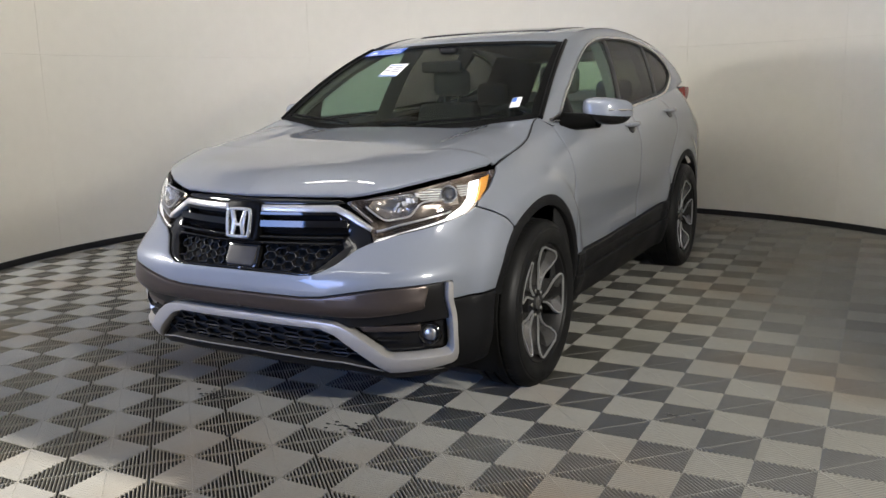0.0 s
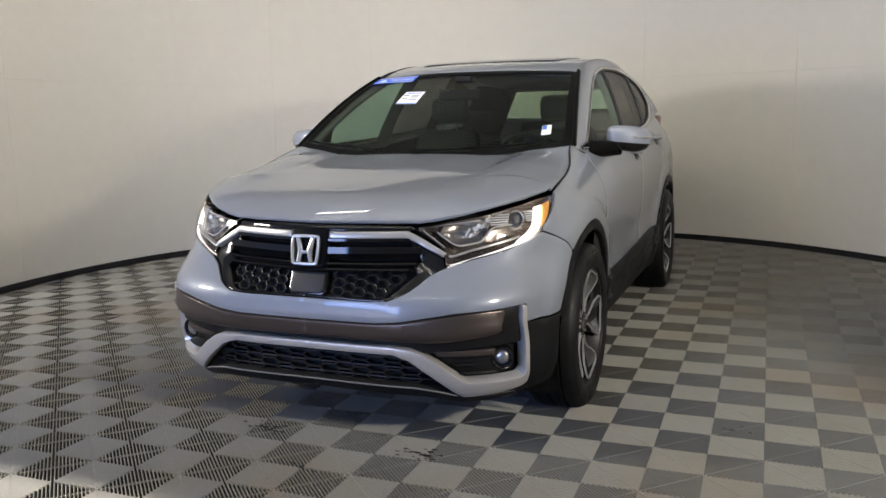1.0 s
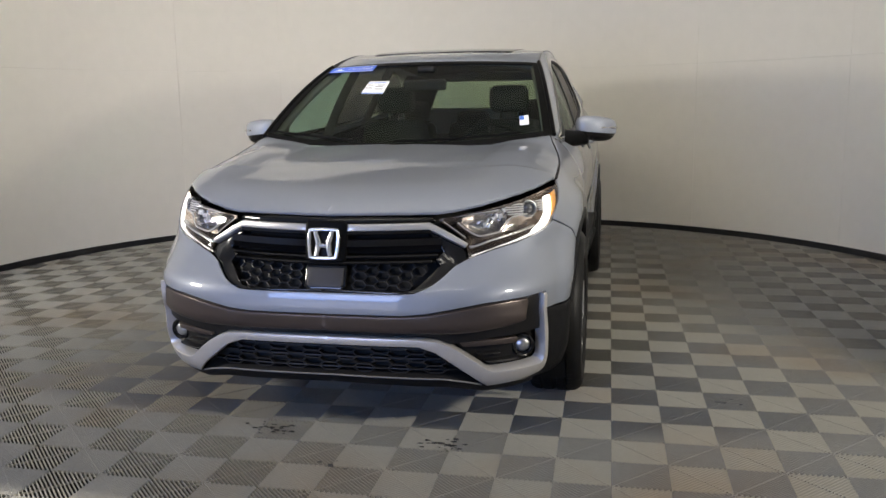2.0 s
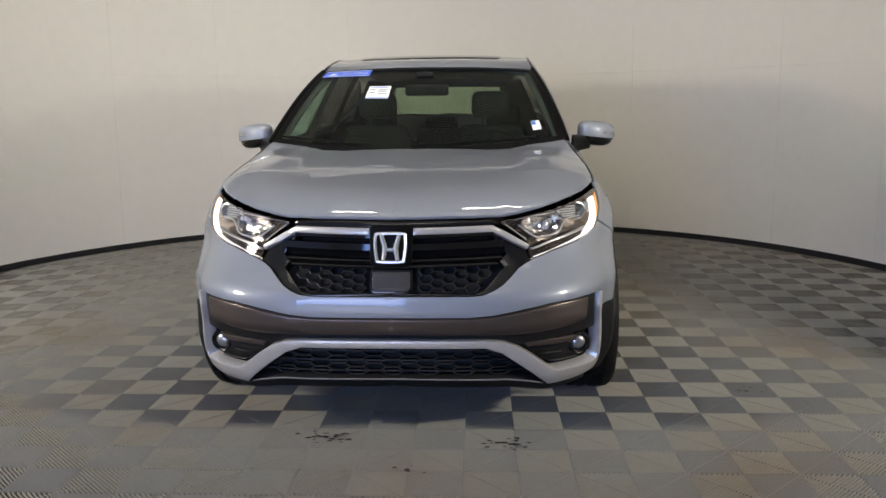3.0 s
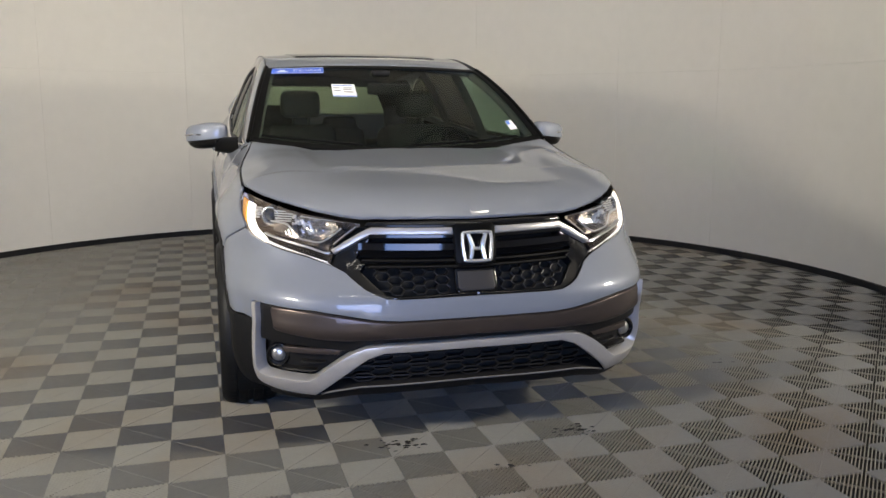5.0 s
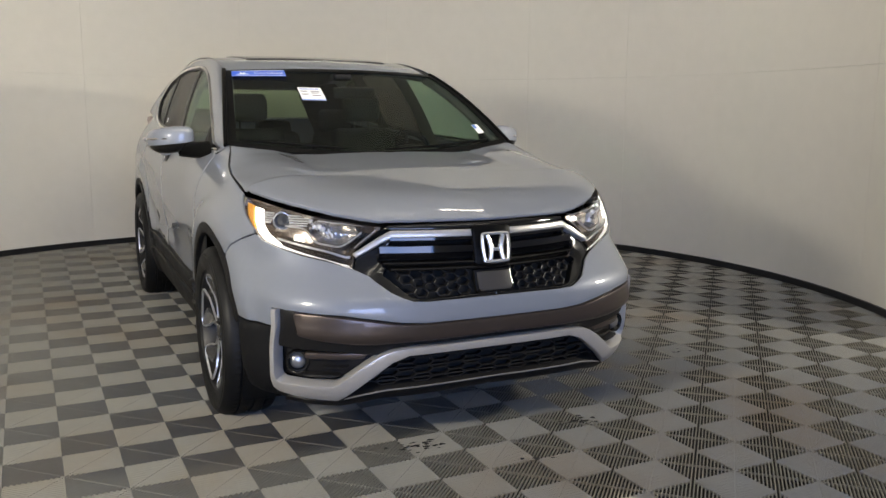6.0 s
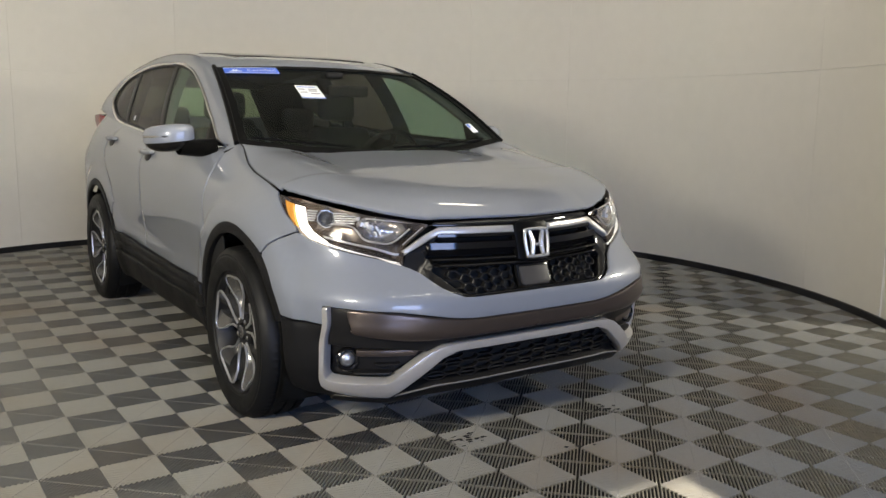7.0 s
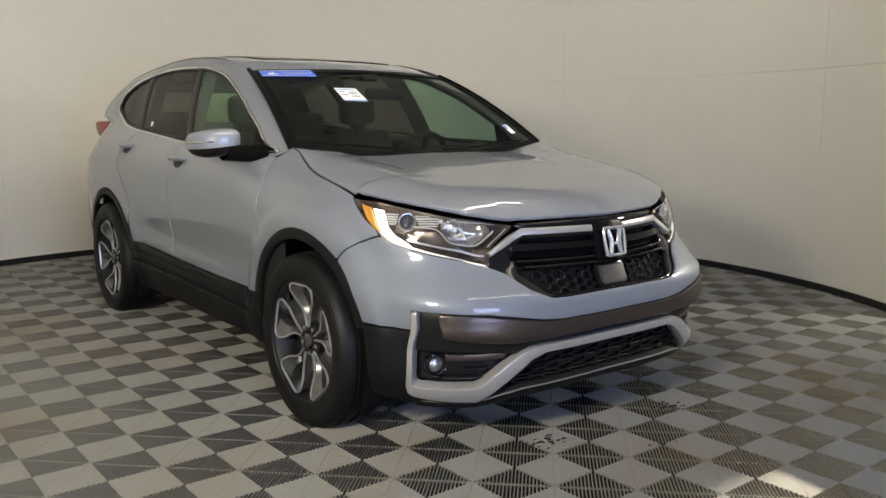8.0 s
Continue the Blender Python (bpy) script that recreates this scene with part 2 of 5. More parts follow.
def edge_distance(P, loop, skip=None):
    """Distance of points P to a closed loop, and whether they lie inside. skip: edges along this u do not count."""
    A = np.array(loop)
    B = np.roll(A, -1, 0)
    best = np.full(len(P), 1e9)
    inside = np.zeros(len(P), bool)
    for a, b in zip(A, B):
        d = b - a
        t = np.clip(((P - a) @ d) / max(d @ d, 1e-12), 0, 1)
        if skip is None or abs(a[0] - skip) > 1e-5 or abs(b[0] - skip) > 1e-5:
            best = np.minimum(best, np.hypot(*(P - a - t[:, None] * d).T))
        cross = (a[1] > P[:, 1]) != (b[1] > P[:, 1])
        with np.errstate(divide="ignore", invalid="ignore"):
            xi = (b[0] - a[0]) * (P[:, 1] - a[1]) / (b[1] - a[1]) + a[0]
        inside ^= cross & (P[:, 0] < xi)
    return best, inside


def sheet(outline, step=0.04, edge=0.02, ring=0.006, mid=None):
    """Triangles that fill an outline: points, triangles, each point's distance from the edge, and the boundary loop."""
    from mathutils.geometry import delaunay_2d_cdt
    loop = dense([tuple(p) for p in outline], edge)
    pts = list(loop)
    L = np.array(loop)
    lo, hi = L.min(0), L.max(0)
    gx, gy = np.meshgrid(np.arange(lo[0] + step / 2, hi[0], step), np.arange(lo[1] + step / 2, hi[1], step))
    G = np.c_[gx.ravel(), gy.ravel()]
    if len(G):
        d, ins = edge_distance(G, loop)
        pts += [tuple(p) for p in G[ins & (d > max(0.4 * step, 1.6 * ring))]]
    if ring:
        nxt, prv = np.roll(L, -1, 0), np.roll(L, 1, 0)
        tg = nxt - prv
        nr = np.c_[-tg[:, 1], tg[:, 0]] / np.maximum(np.hypot(*tg.T), 1e-9)[:, None]
        area2 = np.sum(L[:, 0] * nxt[:, 1] - nxt[:, 0] * L[:, 1])
        nr *= 1 if area2 > 0 else -1
        for k in (0.35, 1.0):
            Q = L + nr * ring * k
            d, ins = edge_distance(Q, loop)
            pts += [tuple(p) for p in Q[ins & (d > ring * k * 0.85)]]
    n = len(loop)
    vs, _, fs, *_ = delaunay_2d_cdt([Vector(p) for p in pts], [(i, (i + 1) % n) for i in range(n)], [], 1, 1e-6)
    V = np.array([(v.x, v.y) for v in vs])
    d, _ = edge_distance(V, loop, mid)
    return V, fs, d


def panel(outline, surf, thick=0.006, step=0.04, edge=0.02, ring=0.004, lift=0.0, both=False, mid=0.0):
    """A curved plate with rounded edges: the outline laid on surf(u, v) -> point, lifted along its normal. both: joined with its mirror image along the line u = mid."""
    V, F, D = sheet(outline, step, edge, ring, mid if both else None)
    e = 2e-3
    top, bot = [], []
    for (u, v), d in zip(V, D):
        p = surf(u, v)
        n = (surf(u + e, v) - surf(u - e, v)).cross(surf(u, v + e) - surf(u, v - e))
        n.normalize()
        fall = 0.0
        if ring and d < ring:
            fall = ring * (1 - math.sqrt(max(0.0, 1 - (1 - d / ring) ** 2)))
        top.append(p + n * (lift - fall))
        bot.append(p + n * (lift - max(thick, ring * 1.02)))
    bm = bmesh.new()
    for sx in ((1, -1) if both else (1,)):
        a = [bm.verts.new((p.x * sx, p.y, p.z)) for p in top]
        b = [bm.verts.new((p.x * sx, p.y, p.z)) for p in bot]
        count = {}
        for f in F:
            area2 = sum(V[f[i]][0] * V[f[(i + 1) % len(f)]][1] - V[f[(i + 1) % len(f)]][0] * V[f[i]][1] for i in range(len(f)))
            f = list(f) if area2 > 0 else list(f)[::-1]
            for i in range(len(f)):
                count[(f[i], f[(i + 1) % len(f)])] = 1
            g = f if sx > 0 else f[::-1]
            bm.faces.new([a[i] for i in g])
            bm.faces.new([b[i] for i in g[::-1]])
        for (i, j) in count:
            if (j, i) not in count:
                if both and abs(V[i][0] - mid) < 1e-5 and abs(V[j][0] - mid) < 1e-5:
                    continue
                q = (a[j], a[i], b[i], b[j])
                bm.faces.new(q if sx > 0 else q[::-1])
    if both:
        bmesh.ops.remove_doubles(bm, verts=[v for v in bm.verts if abs(v.co.x) < 1e-4], dist=1e-4)
    return bm


def mirrored(bm):
    c = bm.copy()
    bmesh.ops.scale(c, vec=(-1, 1, 1), verts=c.verts)
    bmesh.ops.reverse_faces(c, faces=c.faces)
    return c


def pair(name, bm, mat, parent, label="", smooth=35):
    """A part on the car's left and its mirror image on the right."""
    c = mirrored(bm)
    return part(name, bm, mat, parent, label, smooth), part(name, c, mat, parent, label, smooth)


def grid_mesh(rows, close=False):
    bm = bmesh.new()
    vs = [[bm.verts.new(p) for p in r] for r in rows]
    for a, b in zip(vs, vs[1:]):
        for i in range(len(a) - 1):
            bm.faces.new((a[i], a[i + 1], b[i + 1], b[i]))
    return bm


def empty(name, label, category, group="", kind="", at=(0, 0, 0)):
    e = new(name)
    e.location = at
    return tagged(e, label, category, group, kind)


# ---- the booth: a round wall open to the front, inside a hall ----
CX, CY, RAD = -0.095, 2.266, 3.72


def wall_arc(a0, a1, r0, r1, z0, z1, n, bev=0.0):
    """A curved slab between two angles (degrees)."""
    bm = bmesh.new()
    prof = [(r0, z0 + bev), (r0 + bev, z0), (r1, z0), (r1, z1), (r0 + bev, z1), (r0, z1 - bev)] if bev else [(r0, z0), (r1, z0), (r1, z1), (r0, z1)]
    rings = []
    for i in range(n + 1):
        a = radians(a0 + (a1 - a0) * i / n)
        rings.append([bm.verts.new((CX + r * math.cos(a), CY + r * math.sin(a), z)) for r, z in prof])
    k = len(prof)
    for p, q in zip(rings, rings[1:]):
        for j in range(k):
            bm.faces.new((p[j], p[(j + 1) % k], q[(j + 1) % k], q[j]))
    bm.faces.new(rings[0][::-1])
    bm.faces.new(rings[-1])
    bmesh.ops.recalc_face_normals(bm, faces=bm.faces)
    return bm


A0, A1 = -35.0, 198.0
wall = tagged(link_mesh("wall_round", wall_arc(A0, A1, RAD + 0.012, RAD + 0.09, 0, 3.2, 100), M_WALL), "curved beige painted booth wall behind the car", "wall", kind="structure")
SEAMS = (-33, -19.5, 21, 37, 60, 83, 106, 127, 143, 184, 198)
for z0, z1 in ((0.0, 1.6092), (1.6108, 3.2)):
    for a, b in zip(SEAMS, SEAMS[1:]):
        part("wall_panel", wall_arc(a + 0.012, b - 0.012, RAD, RAD + 0.0115, z0, z1, max(4, int((b - a) / 1.5)), 0.0015), M_WALL, wall, smooth=20)
tagged(link_mesh("baseboard", wall_arc(A0, A1, RAD - 0.014, RAD - 0.001, 0.0, 0.052, 140, 0.003), M_BASE), "black rubber skirting along the curved wall", "baseboard", kind="structure")


def slab(name, x0, x1, y0, y1, z0, z1, mat, label, category):
    bm = bmesh.new()
    box(bm, x0, x1, y0, y1, z0, z1)
    return tagged(link_mesh(name, bm, mat), label, category, kind="structure")


slab("ground", -60, 60, -60, 60, -0.30, -0.19, M_SUB, "dark concrete ground under and around the hall", "ground")
slab("floor", -6.0, 6.0, -7.0, 7.0, -0.18, -0.0103, M_SUB, "dark slab under the grey ribbed floor tiles", "floor")
slab("hall_floor", -6.0, 6.0, -7.0, -2.45, -0.0100, -0.001, M_CONCRETE, "plain concrete hall floor before the booth", "floor")
slab("ceiling", -6.2, 6.2, -7.2, 7.2, 3.6, 3.8, M_CEIL, "plain hall ceiling", "ceiling")
slab("wall_east", 6.0, 6.2, -7.2, 7.2, -0.18, 3.6, M_HALL, "plain hall wall", "wall")
slab("wall_west", -6.2, -6.0, -7.2, 7.2, -0.18, 3.6, M_HALL, "plain hall wall", "wall")
slab("wall_north", -6.0, 6.0, 7.0, 7.2, -0.18, 3.6, M_HALL, "plain hall wall", "wall")
# the front wall, with a gateway to the daylight
GX0, GX1, GZ = -3.8, -0.72, 2.83
slab("wall_south", -6.0, GX0, -7.2, -7.0, -0.18, 3.6, M_HALL, "plain hall wall beside the gateway", "wall")
slab("wall_south", GX1, 6.0, -7.2, -7.0, -0.18, 3.6, M_HALL, "plain hall wall beside the gateway", "wall")
slab("wall_south", GX0, GX1, -7.2, -7.0, GZ, 3.6, M_HALL, "plain hall wall over the gateway", "wall")

# ---- the car: x to its left, y to its rear, z up; the nose stands at y = 0 ----
HUB_F, HUB_R, HUB_Z = 0.846, 3.508, 0.352
YC, YR = 0.85, 3.40
ARCH_O, ARCH_I = 0.468, 0.418


def nose_y(z):
    return smooth_table(z, (0.19, 0.27, 0.34, 0.43, 0.52, 0.60, 0.68, 0.78, 0.86, 0.89, 0.95, 1.1), (0.06, 0.0, -0.012, -0.020, -0.056, -0.050, -0.025, -0.005, 0.015, 0.035, 0.10, 0.3))


def nose_n(z):
    return smooth_table(z, (0.2, 0.59, 0.66, 0.75, 0.85, 0.95), (3.5, 3.5, 3.0, 2.52, 2.48, 2.6))


def nose_dent(x, z):
    """How far the face between emblem and lamps stands back from its even curve."""
    return lerp_table(abs(x), (0.0, 0.30, 0.41, 0.53, 0.65, 0.76), (0.0, 0.040, 0.054, 0.040, 0.019, 0.0)) * smooth_table(z, (0.60, 0.72, 0.80), (0.0, 0.85, 1.0))


def shoulder(y):
    return smooth_table(y, (0.6, 1.2, 1.6, 3.2, 4.4), (0.778, 0.825, 0.885, 0.94, 1.0))


def half_width(y, z):
    low = smooth_table(z, (0.18, 0.26, 0.40, 0.55, 0.72, 0.90, 1.3), (0.80, 0.845, 0.882, 0.893, 0.902, 0.905, 0.905))
    w = low - 1.79 * max(0.0, z - shoulder(y)) ** 2
    # the front corners stay wide down to their foot
    w += 0.028 * max(0.0, min(1.0, (0.50 - z) / 0.18)) * max(0.0, min(1.0, (0.72 - y) / 0.2))
    # the rear corners draw in towards the tail lights
    if y > 3.7:
        a, b = min(1.0, (y - 3.7) / 0.4), max(0.0, min(1.0, (z - 0.92) / 0.19))
        w -= 0.050 * a * a * (3 - 2 * a) * b * b * (3 - 2 * b)
    return w


def flare(y, z):
    out = 0.0
    for h in (HUB_F, HUB_R):
        r = math.hypot(y - h, z - HUB_Z)
        t = max(0.0, min(1.0, (0.590 - r) / 0.06))
        out += (0.021 if h < 2 else 0.014) * t * t * (3 - 2 * t)
    # hollow along the lower doors
    if 1.25 < y < 3.15:
        t = min(1, (y - 1.25) / 0.3, (3.15 - y) / 0.3)
        out -= 0.016 * t * math.exp(-((z - 0.60) / 0.10) ** 2)
    return out


def rear_end(z):
    return smooth_table(z, (0.2, 0.4, 0.6, 0.9, 1.1, 1.25, 1.5), (4.48, 4.56, 4.59, 4.51, 4.46, 4.40, 4.26))


def _ray(th, n):
    return (math.sin(th) ** n + math.cos(th) ** n) ** (-1 / n)


_N = 240
_ts, _ss = [0.0], [0.0]
_px, _py = 0.0, YC - 0.90
for _i in range(1, _N + 1):
    _t = math.pi / 2 * _i / _N
    _r = _ray(_t, 2.8)
    _x, _y = 0.905 * _r * math.sin(_t), YC - 0.90 * _r * math.cos(_t)
    _ss.append(_ss[-1] + math.hypot(_x - _px, _y - _py))
    _ts.append(_t)
    _px, _py = _x, _y
S_C = _ss[-1]
S_R = S_C + (YR - YC)
_ss2, _ts2 = [0.0], [0.0]
_px, _py = 0.905, YR
for _i in range(1, _N + 1):
    _t = math.pi / 2 * _i / _N
    _r = _ray(math.pi / 2 - _t, 4.2)
    _x, _y = 0.905 * _r * math.cos(_t), YR + 1.13 * _r * math.sin(_t)
    _ss2.append(_ss2[-1] + math.hypot(_x - _px, _y - _py))
    _ts2.append(_t)
    _px, _py = _x, _y
S_END = S_R + _ss2[-1]
_ss, _ts, _ss2, _ts2 = map(np.array, (_ss, _ts, _ss2, _ts2))


def wrap(s, z):
    """The skin of the lower body: s runs round the car from the nose's middle, z up."""
    if s < S_C:
        th = float(np.interp(abs(s), _ss, _ts))
        n, yn = nose_n(z), nose_y(z)
        r = _ray(th, n)
        y = YC - (YC - yn) * r * math.cos(th)
        w = half_width(max(0.5, y), z)
        x = w * r * math.sin(th)
        y += nose_dent(x, z)
        if y > 0.2:
            x += flare(y, z) * min(1, (y - 0.2) / 0.12)
        return Vector((x if s >= 0 else -x, y, z))
    if s <= S_R:
        y = YC + s - S_C
        return Vector((half_width(y, z) + flare(y, z), y, z))
    th = float(np.interp(s - S_R, _ss2, _ts2))
    r = _ray(math.pi / 2 - th, 4.2)
    y = YR + (rear_end(z) - YR) * r * math.sin(th)
    k = r * math.cos(th)
    return Vector((half_width(y, z) * k + flare(y, z) * min(1, max(0, k * 4 - 3)), y, z))


def sx(x, z):
    """Place round the skin of a point seen from the front."""
    n, w = nose_n(z), half_width(0.5, z)
    q = min(0.9995, abs(x) / w)
    c = (1 - q ** n) ** (1 / n)
    return float(np.interp(math.atan2(q, c), _ts, _ss)) * (1 if x >= 0 else -1)


def sy(y, z):
    """Place round the skin of a point seen from the side."""
    if y >= YR:
        k = min(0.9995, (y - YR) / (rear_end(z) - YR))
        c = (1 - k ** 4.2) ** (1 / 4.2)
        return S_R + float(np.interp(math.atan2(k, c), _ts2, _ss2))
    if y >= YC:
        return S_C + y - YC
    n, yn = nose_n(z), nose_y(z)
    c = min(0.9999, (YC - y) / (YC - yn))
    q = (1 - c ** n) ** (1 / n)
    return float(np.interp(math.atan2(q, c), _ts, _ss))


def front(*pts):
    return [(sx(x, z), z) for x, z in pts]


def side(*pts):
    return [(sy(y, z), z) for y, z in pts]


def arch(hub, r, a0, a1, n=14):
    """Points of a wheel arch, by angles from the rear over the top to the front."""
    return [(hub + r * math.cos(radians(a0 + (a1 - a0) * i / n)), HUB_Z + r * math.sin(radians(a0 + (a1 - a0) * i / n))) for i in range(n + 1)]


car = empty("car", "grey-blue SUV with black lower cladding and lit running lights", "car")

# seams that several panels share
HOOD_SEAM = [(0.572, 0.966), (0.66, 0.990), (0.80, 1.018), (0.93, 1.045), (1.04, 1.081), (1.14, 1.117), (1.20, 1.130)]


def seam_z(y):
    return smooth_table(y, [p[0] for p in HOOD_SEAM], [p[1] for p in HOOD_SEAM])


def hood_edge_z(x):
    return smooth_table(abs(x), (0, 0.2, 0.40, 0.53, 0.667, 0.75, 0.80, 0.83), (0.884, 0.883, 0.880, 0.899, 0.931, 0.951, 0.964, 0.969))


HL_TOP = [(0.83, 0.965), (0.787, 0.946), (0.737, 0.928), (0.690, 0.914), (0.620, 0.896), (0.520, 0.879), (0.412, 0.860)]
HL_LOW = [(0.531, 0.7145), (0.612, 0.7395), (0.70, 0.760), (0.765, 0.783), (0.80, 0.801), (0.815, 0.820)]


def belt(y):
    return smooth_table(y, (1.2, 1.35, 2.27, 3.17, 3.46, 3.8, 4.3), (1.085, 1.099, 1.115, 1.175, 1.209, 1.238, 1.252))


# the silver garnish stands between these two places round the skin
def GA(z):
    return 0.5 * sx(0.795, z) + 0.5 * sx(0.795, 0.46)


def GB(z):
    return GA(z) + 0.022


# front bumper skin
_bump = front((0, 0.600), (0.29, 0.600), (0.345, 0.604), (0.385, 0.619), (0.42, 0.637), (0.45, 0.662), (0.48, 0.690), (0.51, 0.706), *HL_LOW) + side((0.402, 0.821), (0.475, 0.793), (0.527, 0.757), (0.556, 0.730)) \
    + side(*arch(HUB_F, ARCH_O - 0.01, 129, 160, 7)) + [(GB(0.502) + 0.003, 0.502), (GB(0.56) + 0.003, 0.5735), (GA(0.56) - 0.004, 0.5735)] + front((0.60, 0.563), (0.51, 0.549), (0.385, 0.527), (0.30, 0.520), (0, 0.519))
part("front_bumper", panel(_bump, wrap, 0.01, 0.03, 0.012, 0.003, both=True), M_PAINT, car, "grey-blue painted bumper skin")

# fenders
_fend = side((0.572, 0.954), (0.580, 0.963), *[(y, seam_z(y) - 0.003) for y in (0.66, 0.72, 0.80, 0.90, 1.0, 1.08, 1.15, 1.20)], (1.262, 1.085), (1.268, 0.70), (1.285, 0.515)) + side(*arch(HUB_F, ARCH_O - 0.01, 20, 126, 22)) + side((0.560, 0.733), (0.531, 0.760), (0.478, 0.7965), (0.405, 0.8255)) + front((0.821, 0.842), (0.8305, 0.872), (0.834, 0.887))
pair("fender", panel(_fend, wrap, 0.01, 0.03, 0.015, 0.003), M_PAINT, car)

# doors
_d1 = side((1.267, 1.085), (1.36, belt(1.36) - 0.006), (1.8, belt(1.8) - 0.006), (2.28, belt(2.28) - 0.006), (2.375, belt(2.375) - 0.006), (2.405, 0.70), (2.39, 0.495), (1.80, 0.48), (1.291, 0.478), (1.273, 0.70))
_d2 = side((2.38, belt(2.38) - 0.006), (2.8, belt(2.8) - 0.006), (3.16, belt(3.16) - 0.006), (3.30, 1.05), (3.28, 0.95), (3.13, 0.80), (3.06, 0.70)) + side(*arch(HUB_R, ARCH_O + 0.004, 148, 160, 4)) + side((2.7, 0.506), (2.396, 0.495), (2.411, 0.70))
_q = side((3.166, belt(3.166) - 0.006), (3.46, belt(3.46) + 0.002), (3.8, belt(3.8) + 0.008), (4.1, 1.256), (4.20, 1.0), (4.22, 0.70), (4.1, 0.55)) + side(*arch(HUB_R, ARCH_O - 0.018, 25, 146, 22)) + side((3.066, 0.70), (3.136, 0.80), (3.286, 0.95), (3.306, 1.05))
DOORS = []
for _o in (_d1, _d2):
    DOORS.append(pair("door", panel(_o, wrap, 0.012, 0.04, 0.02, 0.0035), M_PAINT, car))
pair("rear_quarter", panel(_q, wrap, 0.012, 0.04, 0.02, 0.005), M_PAINT, car)

# hood
HX = [wrap(sy(y, z - 0.004), z - 0.004).x for y, z in HOOD_SEAM]


def hood_side_x(y):
    return smooth_table(y, [p[0] for p in HOOD_SEAM], HX) - 0.006


def hood_front_y(x):
    z = hood_edge_z(x)
    return wrap(sx(x, z), z).y


def hood_plain(x, y):
    """The hood's even dome, before its front edge rolls down."""
    crown = 0.068 - 0.075 * (y - 0.4)
    return 0.931 + 0.186 * y - 0.030 * y * y - crown * x ** 2.4


def hood_z(x, y):
    x = abs(x)
    xe = min(x, 0.825)
    ye = hood_front_y(xe)
    s = max(0.0, y - ye)
    z = hood_plain(x, y)
    roll = hood_plain(xe, ye) - hood_edge_z(xe)
    z -= roll * max(0.0, 1 - s / 0.25) ** 2.5
    # two broad shoulders, with a crease along their inner foot that fades forwards
    rise = smooth_table(y, (0.15, 0.40, 0.60, 0.80, 0.95, 1.10, 1.20), (0.0, 0.008, 0.022, 0.030, 0.024, 0.006, 0.0))
    z += rise * math.exp(-((x - 0.655) / 0.14) ** 2)
    k = max(0.0, min(1.0, (y - 0.66) / 0.40))
    edge = 0.485 - 0.05 * (y - 0.66)
    t = max(0.0, min(1.0, (x - edge) / (0.004 + 0.085 * k)))
    return z - 0.013 * k * (1 - t) * min(1.0, x / edge) ** 2


def hood_surf(x, y):
    z = hood_z(x, y)
    if y > 0.572:
        xs = hood_side_x(y)
        z += (seam_z(y) - hood_z(xs, y)) * min(1.2, abs(x) / xs) ** 4
    return Vector((x, y, z))


_hood = [(x, hood_front_y(x) + 0.003) for x in (0, 0.1, 0.2, 0.3, 0.4, 0.48, 0.57, 0.64, 0.70, 0.75, 0.78, 0.803)] + [(hood_side_x(y), y) for y in (0.588, 0.66, 0.74, 0.84, 0.96, 1.08, 1.19)] + [(0.60, 1.150), (0.40, 1.094), (0.2, 1.062), (0, 1.052)]
# matt black tubes laid in the hood's side gaps, added as the gaps' shade
for _s in (1, -1):
    bm = bmesh.new()
    tube(bm, [Vector((_s * (hood_side_x(y) + 0.004), y, seam_z(y) - 0.0045)) for y in [0.60 + 0.59 * i / 24 for i in range(25)]], 0.0034, 6)
    part("hood_gap_shade", bm, M_VOID, car, "matt black tube along the hood's gap, in place of its shade")
part("hood", panel(_hood, hood_surf, 0.012, 0.015, 0.012, 0.005, both=True), M_PAINT, car)

# windscreen
def ws_surf(u, v):
    """u: -1 to 1 across, v: 0 at the foot to 1 at the top."""
    half = 0.748 + (0.612 - 0.748) * v
    y = 1.045 + (1.83 - 1.045) * v
    z = 1.083 + (1.512 - 1.083) * v + 0.11 * v * (1 - v)
    sweep = (0.175 + (0.07 - 0.175) * v) * abs(u) ** 2.2
    return Vector((u * half, y + sweep, z + (0.055 * (1 - v) - 0.016 * v) * abs(u) ** 2.2))


_ws = [(-1, 0), (1, 0), (1, 1), (-1, 1)]
part("windscreen", panel([(u * 0.975, 0.02 + v * 0.97) for u, v in _ws], ws_surf, 0.005, 0.10, 0.05, 0), M_SCREEN, car, "clear laminated windscreen")
# black borders on the glass
def ws_strip(u0, u1, v0, v1, lift=0.004, step=0.06):
    return panel([(u0, v0), (u1, v0), (u1, v1), (u0, v1)], ws_surf, 0.003, step, 0.03, 0, lift)


for _u in ((-1.008, -0.945), (0.945, 1.008)):
    part("black_border", ws_strip(_u[0], _u[1], -0.02, 1.0), M_BORDER, car)
    bm = bmesh.new()
    tube(bm, [ws_surf(1.006 * (1 if _u[0] > 0 else -1), -0.03 + 1.05 * i / 14) + Vector((0, 0.004, 0.004)) for i in range(15)], 0.0125, 8)
    part("windscreen_moulding", bm, M_BORDER, car, "black rubber moulding beside the glass")
part("black_border", ws_strip(-0.945, 0.945, 0.955, 1.01), M_BORDER, car)
part("cowl", ws_strip(-0.98, 0.98, -0.02, 0.018, 0.005), M_COWL, car, "black plastic cowl below the glass")

